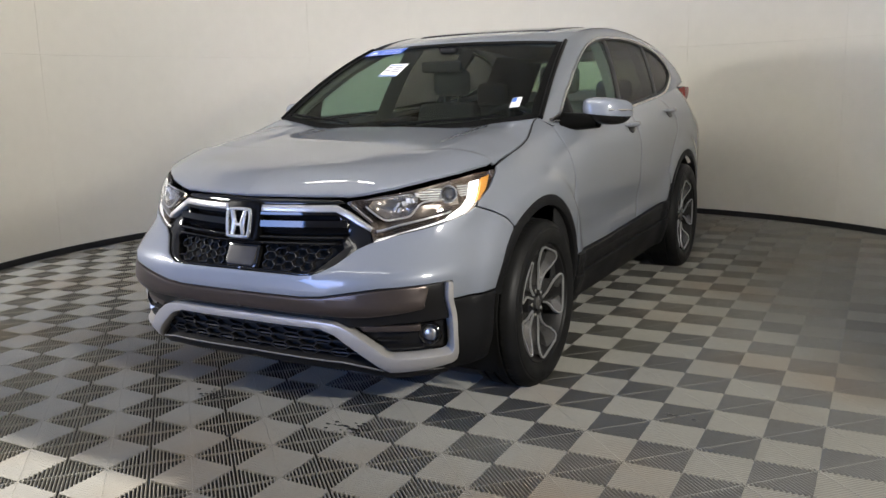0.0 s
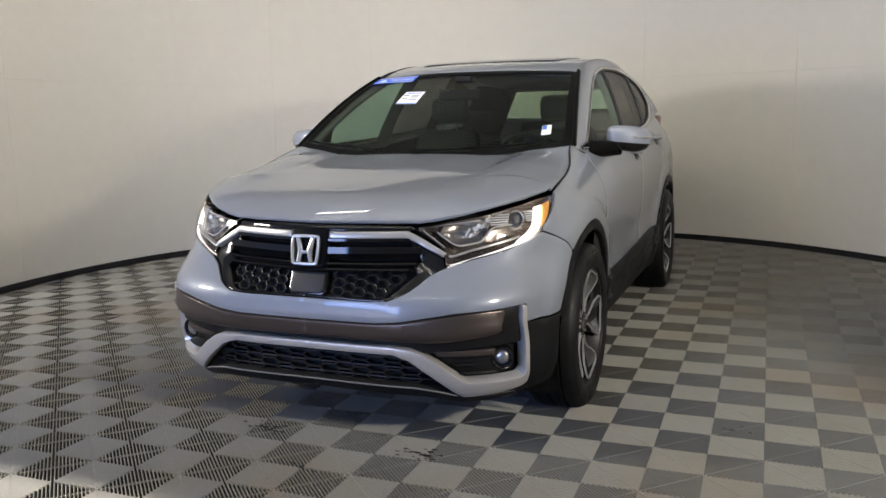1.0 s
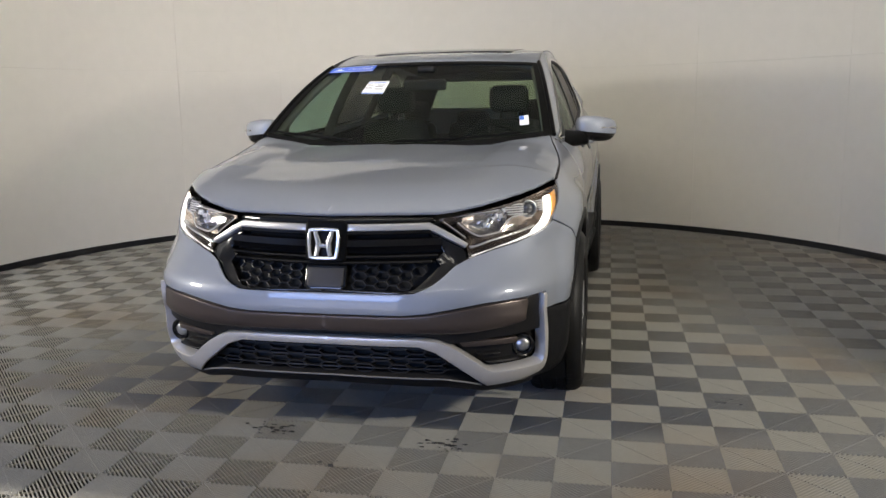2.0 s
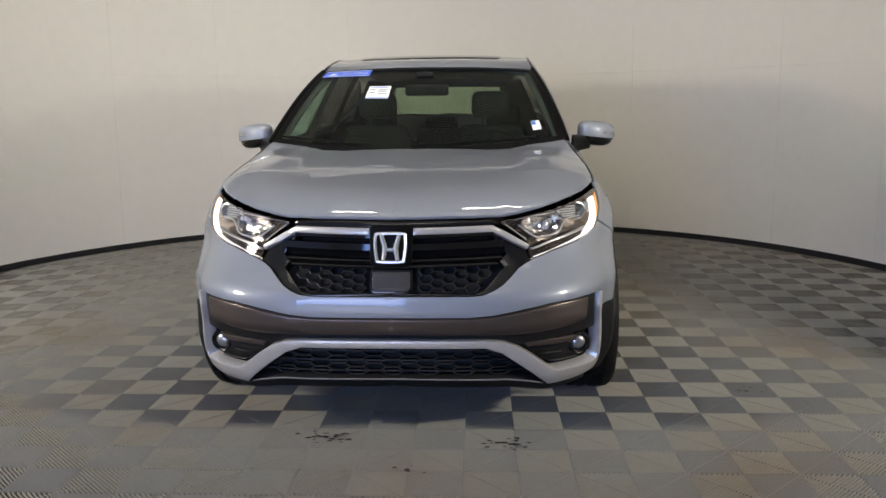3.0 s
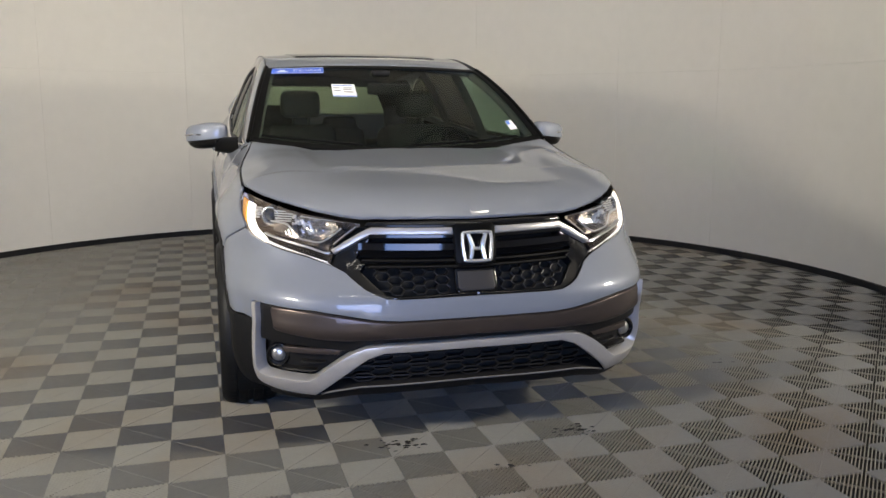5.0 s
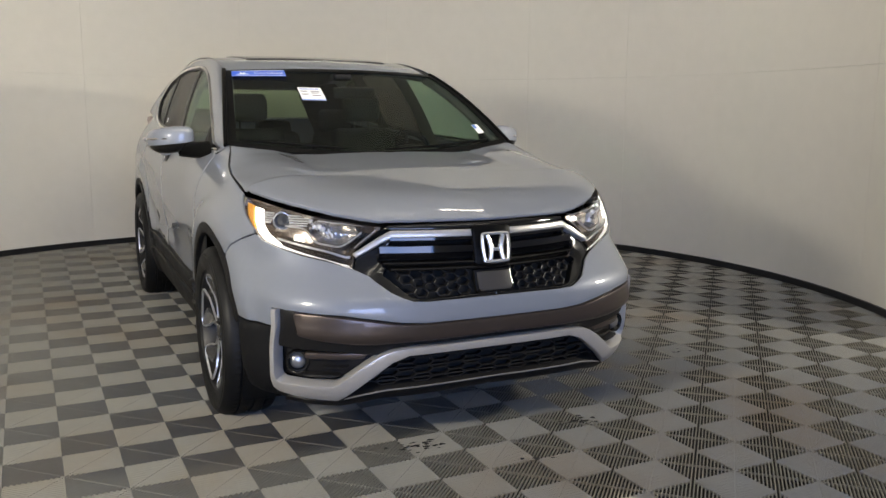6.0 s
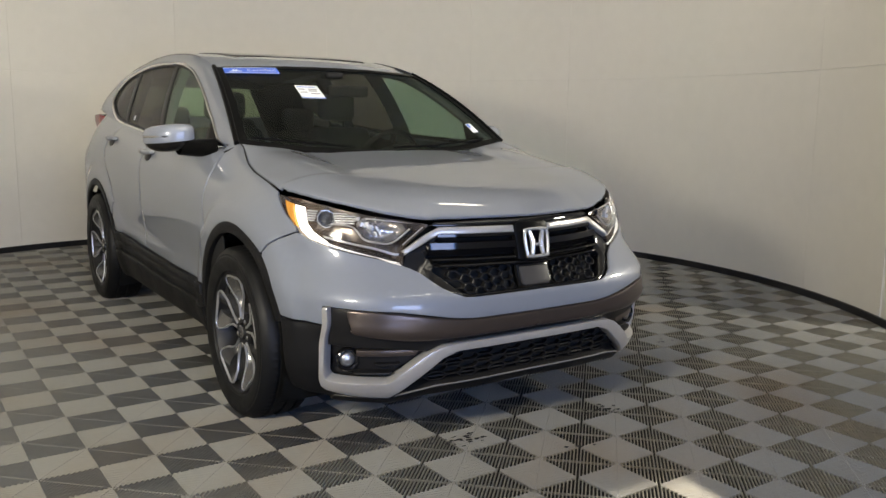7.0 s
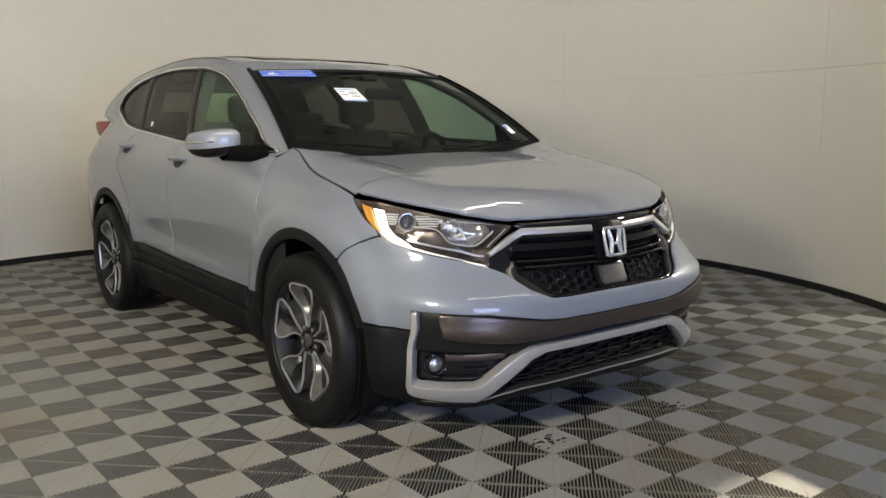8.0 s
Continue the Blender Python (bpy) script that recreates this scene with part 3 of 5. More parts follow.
# side glass and the frame round it
def glass_x(y, z):
    w = 0.812 - 0.30 * (z - 1.11) - 0.16 * (z - 1.11) ** 2 * 2
    if y > 3.2:
        w *= 1 - ((y - 3.2) / 2.6) ** 2.4
    if y < 2.2:
        w -= 0.045 * ((2.2 - y) / 0.9) ** 1.5
    return w


def glass_surf(y, z):
    return Vector((glass_x(y, z), y, z))


WIN = [(1.30, 1.099), (1.40, 1.140), (1.535, 1.229), (1.64, 1.284), (1.74, 1.340), (1.89, 1.408), (2.09, 1.482), (2.29, 1.523), (2.50, 1.546), (2.78, 1.557), (3.06, 1.554), (3.31, 1.532), (3.57, 1.490), (3.73, 1.432),
       (3.80, 1.365), (3.755, 1.308), (3.63, 1.266), (3.46, 1.219), (3.27, 1.192), (3.09, 1.176), (2.79, 1.155), (2.50, 1.135), (2.27, 1.120), (1.80, 1.106)]
OUT = [(0.752, 1.20, 1.122), (0.743, 1.27, 1.165), (0.724, 1.365, 1.225), (0.704, 1.465, 1.285), (0.684, 1.57, 1.342), (0.654, 1.72, 1.418), (0.621, 1.895, 1.500), (0.608, 2.12, 1.556), (0.606, 2.40, 1.590), (0.606, 2.75, 1.603), (0.604, 3.05, 1.594), (0.597, 3.30, 1.578),
       (0.582, 3.60, 1.558), (0.582, 3.92, 1.518), (0.640, 4.11, 1.415), (0.692, 4.15, 1.335), (0.715, 4.16, 1.268)]
_wl = smooth_line([(y, z, 0) for y, z in WIN[:17]], 5)
_ol = smooth_line(OUT, 5)
# the foot of the frame lies along the fender's upper edge
_foot = [wrap(sy(1.29, 1.083), 1.083), wrap(sy(1.185, seam_z(1.185)), seam_z(1.185))]
rows = [[_foot[1].lerp(_foot[0], k / 8) for k in range(9)]]
for i, ((y, z, _), q) in enumerate(zip(_wl, _ol)):
    full = lerp_table(i, (0, 25, 40), (0.015, 0.035, 0.085))
    p = glass_surf(y, z) + Vector((0.006, 0, 0))
    m = (p + q) / 2
    out = Vector((m.x, 0, 0.55 * max(0, m.z - 1.1))).normalized()
    r = (p - q).length
    row = []
    for k in range(9):
        t = k / 8
        row.append(p.lerp(q, t) + out * (full * r * 4 * t * (1 - t)))
    rows.append(row[::-1])
_bt = []
for k in range(9):
    _y = 3.62 + 0.54 * k / 8
    _bt.append(wrap(sy(_y, belt(_y) - 0.002), belt(_y) - 0.002))
rows.append(_bt[::-1])
_frame = grid_mesh(rows)
bmesh.ops.recalc_face_normals(_frame, faces=_frame.faces)
pair("pillar_frame", _frame, M_PAINT, car, "painted pillars and roof rail", 60)

def inset(outline, d):
    """Shrink a closed outline by d."""
    out = []
    k = len(outline)
    for i in range(k):
        a, b = Vector(outline[i - 1]), Vector(outline[(i + 1) % k])
        t = (b - a).normalized()
        out.append((outline[i][0] + t.y * d, outline[i][1] - t.x * d))
    return out


def window_strip(y0t, y0b, y1t, y1b, d=0.016):
    """The part of the window outline between two slanting lines (top y, bottom y)."""
    loop = [tuple(p)[:2] for p in smooth_line([(y, z, 0) for y, z in inset(WIN, d)], 4, True)]
    def cut(poly, yt, yb, keep_right):
        def f(p):
            yl = yb + (yt - yb) * (p[1] - 1.1) / 0.45
            return (p[0] - yl) * (1 if keep_right else -1)
        res = []
        for a, b in zip(poly, poly[1:] + poly[:1]):
            fa, fb = f(a), f(b)
            if fa >= 0:
                res.append(a)
            if fa * fb < 0:
                t = fa / (fa - fb)
                res.append((a[0] + (b[0] - a[0]) * t, a[1] + (b[1] - a[1]) * t))
        return res
    return cut(cut(loop, y0t, y0b, True), y1t, y1b, False)


for _a, _mat, _lab in (((0, 0, 2.507, 2.248), M_GLASS, "clear front door glass"), ((2.565, 2.306, 3.295, 3.075), M_PRIV, "dark privacy glass"), ((3.355, 3.135, 9, 9), M_PRIV, "dark privacy glass")):
    pair("side_window", panel(window_strip(*_a), glass_surf, 0.004, 0.10, 0.05, 0, -0.004), _mat, car, _lab)
for _a in ((2.50, 2.241, 2.572, 2.313), (3.29, 3.07, 3.36, 3.14)):
    pair("window_post", panel(window_strip(*_a, d=0.012), glass_surf, 0.012, 0.05, 0.03, 0.003, 0.0), M_BLACK, car)
# chrome line round the windows and the black seal inside it
for _d, _w, _l, _n, _m in ((0.004, 0.0085, 0.006, "window_chrome", M_CHROME), (0.016, 0.007, 0.0, "window_seal", M_BLACK)):
    bm = bmesh.new()
    _lp = smooth_line([(y, z, 0) for y, z in inset(WIN, _d)], 4, True)
    tube(bm, [glass_surf(p.x, p.y) + Vector((_l, 0, 0)) for p in _lp], _w, 8, True)
    pair(_n, bm, _m, car)

rows = []
for y, z, _ in smooth_line([(y, z, 0) for y, z in WIN[14:] + WIN[:1]], 4):
    p, q = glass_surf(y, z) + Vector((0.004, 0, 0.004)), wrap(sy(y, belt(y) - 0.012), belt(y) - 0.012) + Vector((-0.002, 0, 0))
    rows.append([p, p.lerp(q, 0.5) + Vector((0.002, 0, 0)), q])
_strip = grid_mesh(rows)
bmesh.ops.recalc_face_normals(_strip, faces=_strip.faces)
bmesh.ops.solidify(_strip, geom=_strip.faces[:], thickness=0.003)
bmesh.ops.recalc_face_normals(_strip, faces=_strip.faces)
pair("belt_strip", _strip, M_PAINT, car)

# roof
def roof_z(y):
    return smooth_table(y, (1.80, 1.9, 2.1, 2.4, 2.8, 3.2, 3.6, 4.0, 4.2), (1.500, 1.538, 1.577, 1.610, 1.630, 1.630, 1.614, 1.580, 1.558))


def roof_half(y):
    return smooth_table(y, (1.8, 1.9, 2.12, 3.05, 3.32, 3.60, 3.92, 4.2), (0.612, 0.621, 0.609, 0.606, 0.598, 0.584, 0.584, 0.56))


def roof_edge(y):
    return smooth_table(y, (1.80, 1.90, 2.12, 2.40, 2.75, 3.05, 3.30, 3.60, 3.92, 4.2), (1.478, 1.502, 1.557, 1.591, 1.604, 1.596, 1.579, 1.559, 1.519, 1.47))


def roof_surf(u, y):
    e, c = roof_edge(y), roof_z(y)
    return Vector((u * roof_half(y), y + 0.07 * abs(u) ** 2.2 * max(0, 1 - (y - 1.83) / 0.5), c + (e - c) * abs(u) ** 2.6))


part("roof", panel([(-1, 1.835), (1, 1.835), (1, 4.15), (-1, 4.15)], roof_surf, 0.02, 0.09, 0.05, 0.006), M_PAINT, car)
for u in (-1, 1):
    bm = bmesh.new()
    tube(bm, [roof_surf(u * 0.99, 1.86 + 0.1 * i) + Vector((0, 0, -0.001)) for i in range(22)], 0.005, 6)
    part("roof_moulding", bm, M_BLACK, car)
part("sunroof", panel([(-0.70, 2.16), (0.70, 2.16), (0.72, 2.75), (-0.72, 2.75)], roof_surf, 0.012, 0.08, 0.04, 0.004, 0.005), M_GLOSSBLACK, car, "dark glass sunroof panel")

# tailgate, rear glass, rear bumper
_tg = [(S_END - 0.78, 1.200), (S_END, 1.200), (S_END, 0.62), (S_END - 0.70, 0.62)]
part("tailgate", panel(_tg, wrap, 0.012, 0.06, 0.03, 0.006, both=True, mid=S_END), M_PAINT, car)
_rb = side((4.21, 0.70), (4.12, 0.55)) + side(*arch(HUB_R, ARCH_O - 0.026, 24, 8, 4)) + side((4.05, 0.26)) + [(S_END, 0.26), (S_END, 0.61), (S_END - 0.70, 0.61)]
part("rear_bumper", panel(_rb, wrap, 0.012, 0.06, 0.03, 0.006, both=True, mid=S_END), M_CLAD, car, "black rear bumper")


def rear_glass(u, v):
    y = 4.32 + (4.17 - 4.32) * v
    z = 1.205 + (1.525 - 1.205) * v
    return Vector((u * (0.68 - 0.22 * v), y - 0.14 * u * u, z))


part("rear_window", panel([(-0.92, 0.06), (0.92, 0.06), (0.90, 0.95), (-0.90, 0.95)], rear_glass, 0.004, 0.2, 0.1, 0), M_REARGLASS, car, "tinted rear window")
part("rear_window_frame", panel([(-1.04, -0.05), (1.04, -0.05), (1.02, 1.0), (0.90, 1.0), (0.90, 0.95), (0.92, 0.06), (-0.92, 0.06), (-0.90, 0.95), (-0.90, 1.0), (-1.02, 1.0)], rear_glass, 0.02, 0.2, 0.1, 0.0), M_PAINT, car)

# dark inner shell that shows in the gaps, and the floor pan
_sh = side((1.0, 0.42), (1.0, 1.05), (1.3, 1.06), (2.27, 1.08), (3.17, 1.15), (3.9, 1.2), (4.1, 1.2), (4.15, 0.6)) + side(*arch(HUB_R, ARCH_O + 0.02, 20, 155, 14)) + side((2.9, 0.42))
pair("inner_shell", panel(_sh, wrap, 0.004, 0.10, 0.05, 0, -0.022), M_VOID, car)
bm = bmesh.new()
box(bm, -0.60, 0.60, 0.45, 4.30, 0.235, 0.36)
box(bm, -0.84, 0.84, 1.33, 3.00, 0.235, 0.36)
box(bm, -0.62, 0.62, 0.30, 1.25, 0.36, 0.82)
part("floor_pan", bm, M_VOID, car)

# ---- front end ----
def sweep_x(profile, z, x0, x1, n=16, back=0.0, closed=True):
    """A bar across the nose: a profile of (dy, dz) carried along the skin at height z."""
    bm = bmesh.new()
    rings = []
    for i in range(n + 1):
        x = x0 + (x1 - x0) * i / n
        y = wrap(sx(x, z), z).y + back
        rings.append([bm.verts.new((x, y + dy, z + dz)) for dy, dz in profile])
    k = len(profile)
    for a, b in zip(rings, rings[1:]):
        for j in range(k):
            bm.faces.new((a[j], a[(j + 1) % k], b[(j + 1) % k], b[j]))
    bm.faces.new(rings[0][::-1])
    bm.faces.new(rings[-1])
    bmesh.ops.recalc_face_normals(bm, faces=bm.faces)
    return bm


def join_bm(a, b):
    me = bpy.data.meshes.new("tmp")
    b.to_mesh(me)
    b.free()
    a.from_mesh(me)
    bpy.data.meshes.remove(me)
    return a


_gb = front((0, 0.882), (0.385, 0.872), (0.415, 0.852), (0.530, 0.775), (0.530, 0.724), (0.508, 0.709), (0.478, 0.694), (0.448, 0.667), (0.418, 0.641), (0.383, 0.623), (0.343, 0.607), (0.29, 0.596), (0, 0.596))
grille = part("grille", panel(_gb, wrap, 0.01, 0.05, 0.02, 0, -0.055, both=True), M_VOID, car, "gloss black radiator grille")
# frame of the grille opening: top strip, flanks and bottom strip
part("grille_frame", panel(front((0, 0.880), (0.2, 0.879), (0.385, 0.871), (0.405, 0.857), (0.380, 0.8535), (0, 0.8535)), wrap, 0.05, 0.04, 0.02, 0.004, -0.012, both=True), M_GLOSSBLACK, grille)
_fl = front((0.378, 0.820), (0.43, 0.793), (0.512, 0.750), (0.520, 0.738), (0.526, 0.720), (0.508, 0.707), (0.478, 0.691), (0.448, 0.664), (0.418, 0.639), (0.383, 0.6215), (0.343, 0.6065), (0.29, 0.6025), (0, 0.6025), (0, 0.614), (0.305, 0.614), (0.345, 0.624), (0.425, 0.698), (0.405, 0.722), (0.435, 0.742), (0.40, 0.788), (0.372, 0.820))
part("grille_frame", panel(_fl, wrap, 0.05, 0.03, 0.015, 0.005, -0.014, both=True), M_GRILLE, grille)
# chrome wing over the grille, down to the lamps
_wing = front((0.082, 0.849), (0.378, 0.849), (0.43, 0.822), (0.523, 0.767), (0.513, 0.753), (0.452, 0.783), (0.377, 0.8215), (0.082, 0.8225))
pair("chrome_bar", panel(_wing, wrap, 0.03, 0.03, 0.015, 0.006, 0.004), M_SILVER, grille, "bright silver bar")
# the bars of the grille
for _s in (1, -1):
    part("grille_bar", sweep_x([(0.03, 0.012), (0.0, 0.010), (-0.002, 0.0), (0.004, -0.006), (0.03, -0.006)], 0.812, 0.07 * _s, 0.385 * _s), M_GLOSSBLACK, grille)
    part("grille_bar", sweep_x([(0.035, 0.026), (0.006, 0.024), (0.001, 0.0), (0.007, -0.003), (0.020, -0.026), (0.04, -0.026)], 0.766, 0.07 * _s, 0.425 * _s), M_GLOSSBLACK, grille, "gloss black bar with a sloping face")
    part("grille_bar", sweep_x([(0.035, 0.006), (0.004, 0.005), (0.0, 0.0), (0.004, -0.006), (0.035, -0.008)], 0.727, 0.07 * _s, 0.415 * _s), M_GLOSSBLACK, grille)
part("grille_bar", sweep_x([(0.035, 0.006), (0.004, 0.005), (0.0, 0.0), (0.004, -0.006), (0.035, -0.008)], 0.706, -0.395, 0.395, 24), M_GLOSSBLACK, grille)


def honeycomb(x0, x1, z0, z1, w, h, r, lift, inside):
    """Bars of a honeycomb laid on the skin between two heights."""
    bm = bmesh.new()
    seen = set()
    cols, rws = int((x1 - x0) / (0.75 * w)) + 2, int((z1 - z0) / h) + 2
    for i in range(-1, cols):
        for j in range(-1, rws):
            cx, cz = x0 + i * 0.75 * w, z0 + j * h + (0.5 * h if i % 2 else 0)
            c = [(cx + w / 2 * math.cos(radians(60 * k)), cz + h / math.sqrt(3) * math.sin(radians(60 * k))) for k in range(6)]
            for a, b in zip(c, c[1:] + c[:1]):
                key = tuple(sorted([(round(a[0] / w * 8), round(a[1] / h * 8)), (round(b[0] / w * 8), round(b[1] / h * 8))]))
                if key in seen or not (inside(*a) and inside(*b)):
                    continue
                seen.add(key)
                pa, pb = (wrap(sx(*q), q[1]) + Vector((0, lift, 0)) for q in (a, b))
                d = (pb - pa).normalized()
                up = Vector((0, 1, 0)).cross(d).normalized() * r
                dp = Vector((0, 0.018, 0))
                v = [bm.verts.new(p) for p in (pa - up, pb - up, pb + up, pa + up, pa - up * 1.5 + dp, pb - up * 1.5 + dp, pb + up * 1.5 + dp, pa + up * 1.5 + dp)]
                for f in ((0, 1, 2, 3), (0, 4, 5, 1), (1, 5, 6, 2), (2, 6, 7, 3), (3, 7, 4, 0)):
                    bm.faces.new([v[k] for k in f])
    bmesh.ops.recalc_face_normals(bm, faces=bm.faces)
    return bm


for _s in (1, -1):
    part("honeycomb", honeycomb(0.085 if _s > 0 else -0.43, 0.43 if _s > 0 else -0.085, 0.61, 0.70, 0.058, 0.030, 0.0017, 0.024,
         lambda x, z: 0.078 < abs(x) < 0.425 and 0.606 < z < 0.704 and abs(x) < 0.345 + (z - 0.61) * 0.9), M_BLACK, grille)
part("radar_cover", panel(front((-0.072, 0.690), (-0.072, 0.632), (-0.060, 0.620), (0.060, 0.620), (0.072, 0.632), (0.072, 0.690)), wrap, 0.02, 0.03, 0.02, 0.005, -0.006), M_RADAR, grille, "flat dark sensor cover")
part("radar_frame", panel(front((-0.082, 0.700), (-0.082, 0.626), (-0.066, 0.612), (0.066, 0.612), (0.082, 0.626), (0.082, 0.700)), wrap, 0.02, 0.03, 0.02, 0.005, -0.014), M_GRILLE, grille)
# emblem
_em = [(-0.083, 0.849), (-0.079, 0.722), (-0.066, 0.712), (0.066, 0.712), (0.079, 0.722), (0.083, 0.849), (0.070, 0.862), (-0.070, 0.862)]
emblem = part("emblem", panel(front(*_em), wrap, 0.03, 0.03, 0.015, 0.006, 0.006), M_BORDER, car, "gloss black badge plate with a chrome mark")


def em_pt(x, z, d=0.0):
    x, z = 0.88 * x, 0.782 + 0.88 * (z - 0.782)
    return Vector((x, wrap(0, 0.78).y - 0.019 + (z - 0.78) * 0.20 - d, z))


bm = bmesh.new()
_ring = smooth_line([(-0.062, 0.828, 0), (-0.064, 0.79, 0), (-0.058, 0.736, 0), (-0.046, 0.7225, 0), (0.046, 0.7225, 0), (0.058, 0.736, 0), (0.064, 0.79, 0), (0.062, 0.828, 0), (0.050, 0.839, 0), (-0.050, 0.839, 0)], 4, True)
tube(bm, [em_pt(p.x, p.y) for p in _ring], 0.0068, 8, True)
part("badge_ring", bm, M_BADGE, emblem, "chrome ring")
bm = bmesh.new()
for _s in (1, -1):
    tube(bm, [em_pt(_s * 0.038, 0.832), em_pt(_s * 0.030, 0.808), em_pt(_s * 0.0225, 0.784), em_pt(_s * 0.025, 0.756), em_pt(_s * 0.031, 0.730)], [0.0085, 0.0095, 0.0105, 0.0095, 0.0085], 8)
tube(bm, [em_pt(-0.0225, 0.780), em_pt(-0.011, 0.772), em_pt(0.011, 0.772), em_pt(0.0225, 0.780)], 0.0075, 8)
part("badge_mark", bm, M_BADGE, emblem, "chrome mark")

def trim_surf(s, z):
    """The band's face: leaning back towards its top, turned in under its lower edge."""
    p = wrap(s, z)
    x = abs(p.x)
    low = lerp_table(x, (0.0, 0.43, 0.56, 0.66, 0.80), (0.448, 0.446, 0.449, 0.462, 0.485))
    t = (z - low) / (0.5135 + lerp_table(x, (0.3, 0.51, 0.8), (0, 0.027, 0.052)) - low)
    return p + Vector((0, -0.004 - 0.016 * math.exp(-((t - 0.22) / 0.30) ** 2), 0))


# dark trim, silver garnish, lamp pockets, lower grille, lip, corner cladding
part("bumper_trim", panel(front((0, 0.5155), (0.30, 0.5165), (0.385, 0.5235), (0.51, 0.5455), (0.60, 0.5595)) + [(GA(0.56) - 0.003, 0.5700), (GA(0.5) - 0.003, 0.5), (GA(0.425) - 0.003, 0.425)] + front((0.64, 0.418), (0.47, 0.400), (0.42, 0.420), (0.352, 0.4265), (0, 0.428)), wrap, 0.06, 0.03, 0.015, 0.004, -0.010, both=True), M_BLACK, car, "black bumper band")
part("bumper_trim", panel(front((0, 0.5135), (0.30, 0.5145), (0.385, 0.521), (0.51, 0.542), (0.60, 0.556), (0.69, 0.564), (0.748, 0.565), (0.754, 0.555), (0.746, 0.486), (0.735, 0.476), (0.66, 0.462), (0.56, 0.449), (0.49, 0.445), (0.43, 0.446), (0.352, 0.447), (0, 0.449)), trim_surf, 0.02, 0.02, 0.012, 0.006, 0.0, both=True), M_TRIM, car, "dark brown-grey bumper band")
_gar = front((0, 0.4245), (0.352, 0.4235), (0.42, 0.4170), (0.462, 0.402), (0.508, 0.374), (0.600, 0.300), (0.62, 0.290), (0.71, 0.289)) + [(GA(0.29) - 0.022, 0.2895), (GA(0.296) - 0.008, 0.296), (GA(0.31), 0.31)] + [(GA(z), z) for z in (0.36, 0.42, 0.48, 0.54, 0.5705)] + [(GB(0.562) - 0.004, 0.5705)] + [(GB(z), z) for z in (0.558, 0.50, 0.44, 0.38, 0.33, 0.29)] + [(GB(0.26) - 0.012, 0.262), (GB(0.25) - 0.036, 0.249)] \
    + front((0.72, 0.236), (0.64, 0.2290), (0.592, 0.2270), (0.478, 0.326), (0.414, 0.373), (0.352, 0.3935), (0, 0.394))
part("bumper_garnish", panel(_gar, wrap, 0.05, 0.02, 0.010, 0.004, 0.012, both=True), M_SILVER, car, "satin silver lower garnish")
for _s in (1, -1):
    _pk = [(GA(0.432) + 0.006, 0.432), (GA(0.36) + 0.006, 0.36), (GA(0.30) + 0.006, 0.29)] + front((0.745, 0.284), (0.61, 0.286), (0.455, 0.402), (0.64, 0.425))
    bm = panel(_pk, wrap, 0.01, 0.04, 0.02, 0, -0.05)
    pocket = part("fog_pocket", bm if _s > 0 else mirrored(bm), M_BLACK, car, "black fog lamp pocket")
    for z0, z1, x0, x1, lift in ((0.408, 0.385, 0.72, 0.50, -0.018), (0.352, 0.345, 0.66, 0.57, -0.022), (0.320, 0.311, 0.725, 0.60, -0.014)):
        bm = panel(front((x0, z0), (x1, z0), (x1 + 0.02, z1), (x0, z1)), wrap, 0.03, 0.03, 0.015, 0.003, lift)
        bmesh.ops.recalc_face_normals(bm, faces=bm.faces)
        part("pocket_slat", bm if _s > 0 else mirrored(bm), M_TRIM if z0 > 0.4 else M_BLACK, pocket)
    c = wrap(sx(0.735, 0.367), 0.367) + Vector((-0.012, 0.034, 0))
    m = Matrix.Translation((c.x * _s, c.y, c.z)) @ Matrix.Rotation(radians(-90 + 12 * _s), 4, "Z")
    bm = bmesh.new()
    lathe(bm, [(0.045, -0.02), (0.045, 0.002), (0.040, 0.006), (0.034, 0.0), (0.030, -0.02)], 24, m)
    bmesh.ops.recalc_face_normals(bm, faces=bm.faces)
    lamp = part("fog_lamp", bm, M_GLOSSBLACK, pocket, "round fog lamp")
    bm = bmesh.new()
    lathe(bm, [(0.030, -0.014), (0.026, -0.004), (0.020, 0.000), (0.010, 0.003), (0.0005, 0.0035)], 24, m)
    bmesh.ops.recalc_face_normals(bm, faces=bm.faces)
    lamp.matrix_parent_inverse = Matrix.Identity(4)
    part("fog_lens", bm, M_FOG, pocket, "clear lens over a bright bowl")
_lg = front((0, 0.396), (0.36, 0.396), (0.47, 0.335), (0.585, 0.235), (0, 0.235))
lower = part("lower_grille", panel(_lg, wrap, 0.01, 0.05, 0.02, 0, -0.05, both=True), M_VOID, car, "black honeycomb lower grille")
part("honeycomb", honeycomb(-0.56, 0.56, 0.262, 0.40, 0.092, 0.031, 0.0026, 0.024, lambda x, z: abs(x) < 0.37 + (0.40 - z) * 1.25 and 0.262 < z < 0.404), M_BLACK, lower)
for _z in (0.292, 0.335, 0.375):
    part("grille_slat", sweep_x([(0.05, 0.004), (0.028, 0.003), (0.026, -0.002), (0.05, -0.004)], _z, -0.40 - (0.40 - _z), 0.40 + (0.40 - _z), 20), M_BLACK, lower)
part("bumper_lip", panel(front((0, 0.268), (0.44, 0.263), (0.53, 0.243), (0.585, 0.222), (0.63, 0.2195), (0.75, 0.225), (0.75, 0.196), (0.58, 0.190), (0.45, 0.222), (0, 0.232)), wrap, 0.06, 0.03, 0.015, 0.006, 0.006, both=True), M_BLACK, car, "black bumper lip")
bm = bmesh.new()
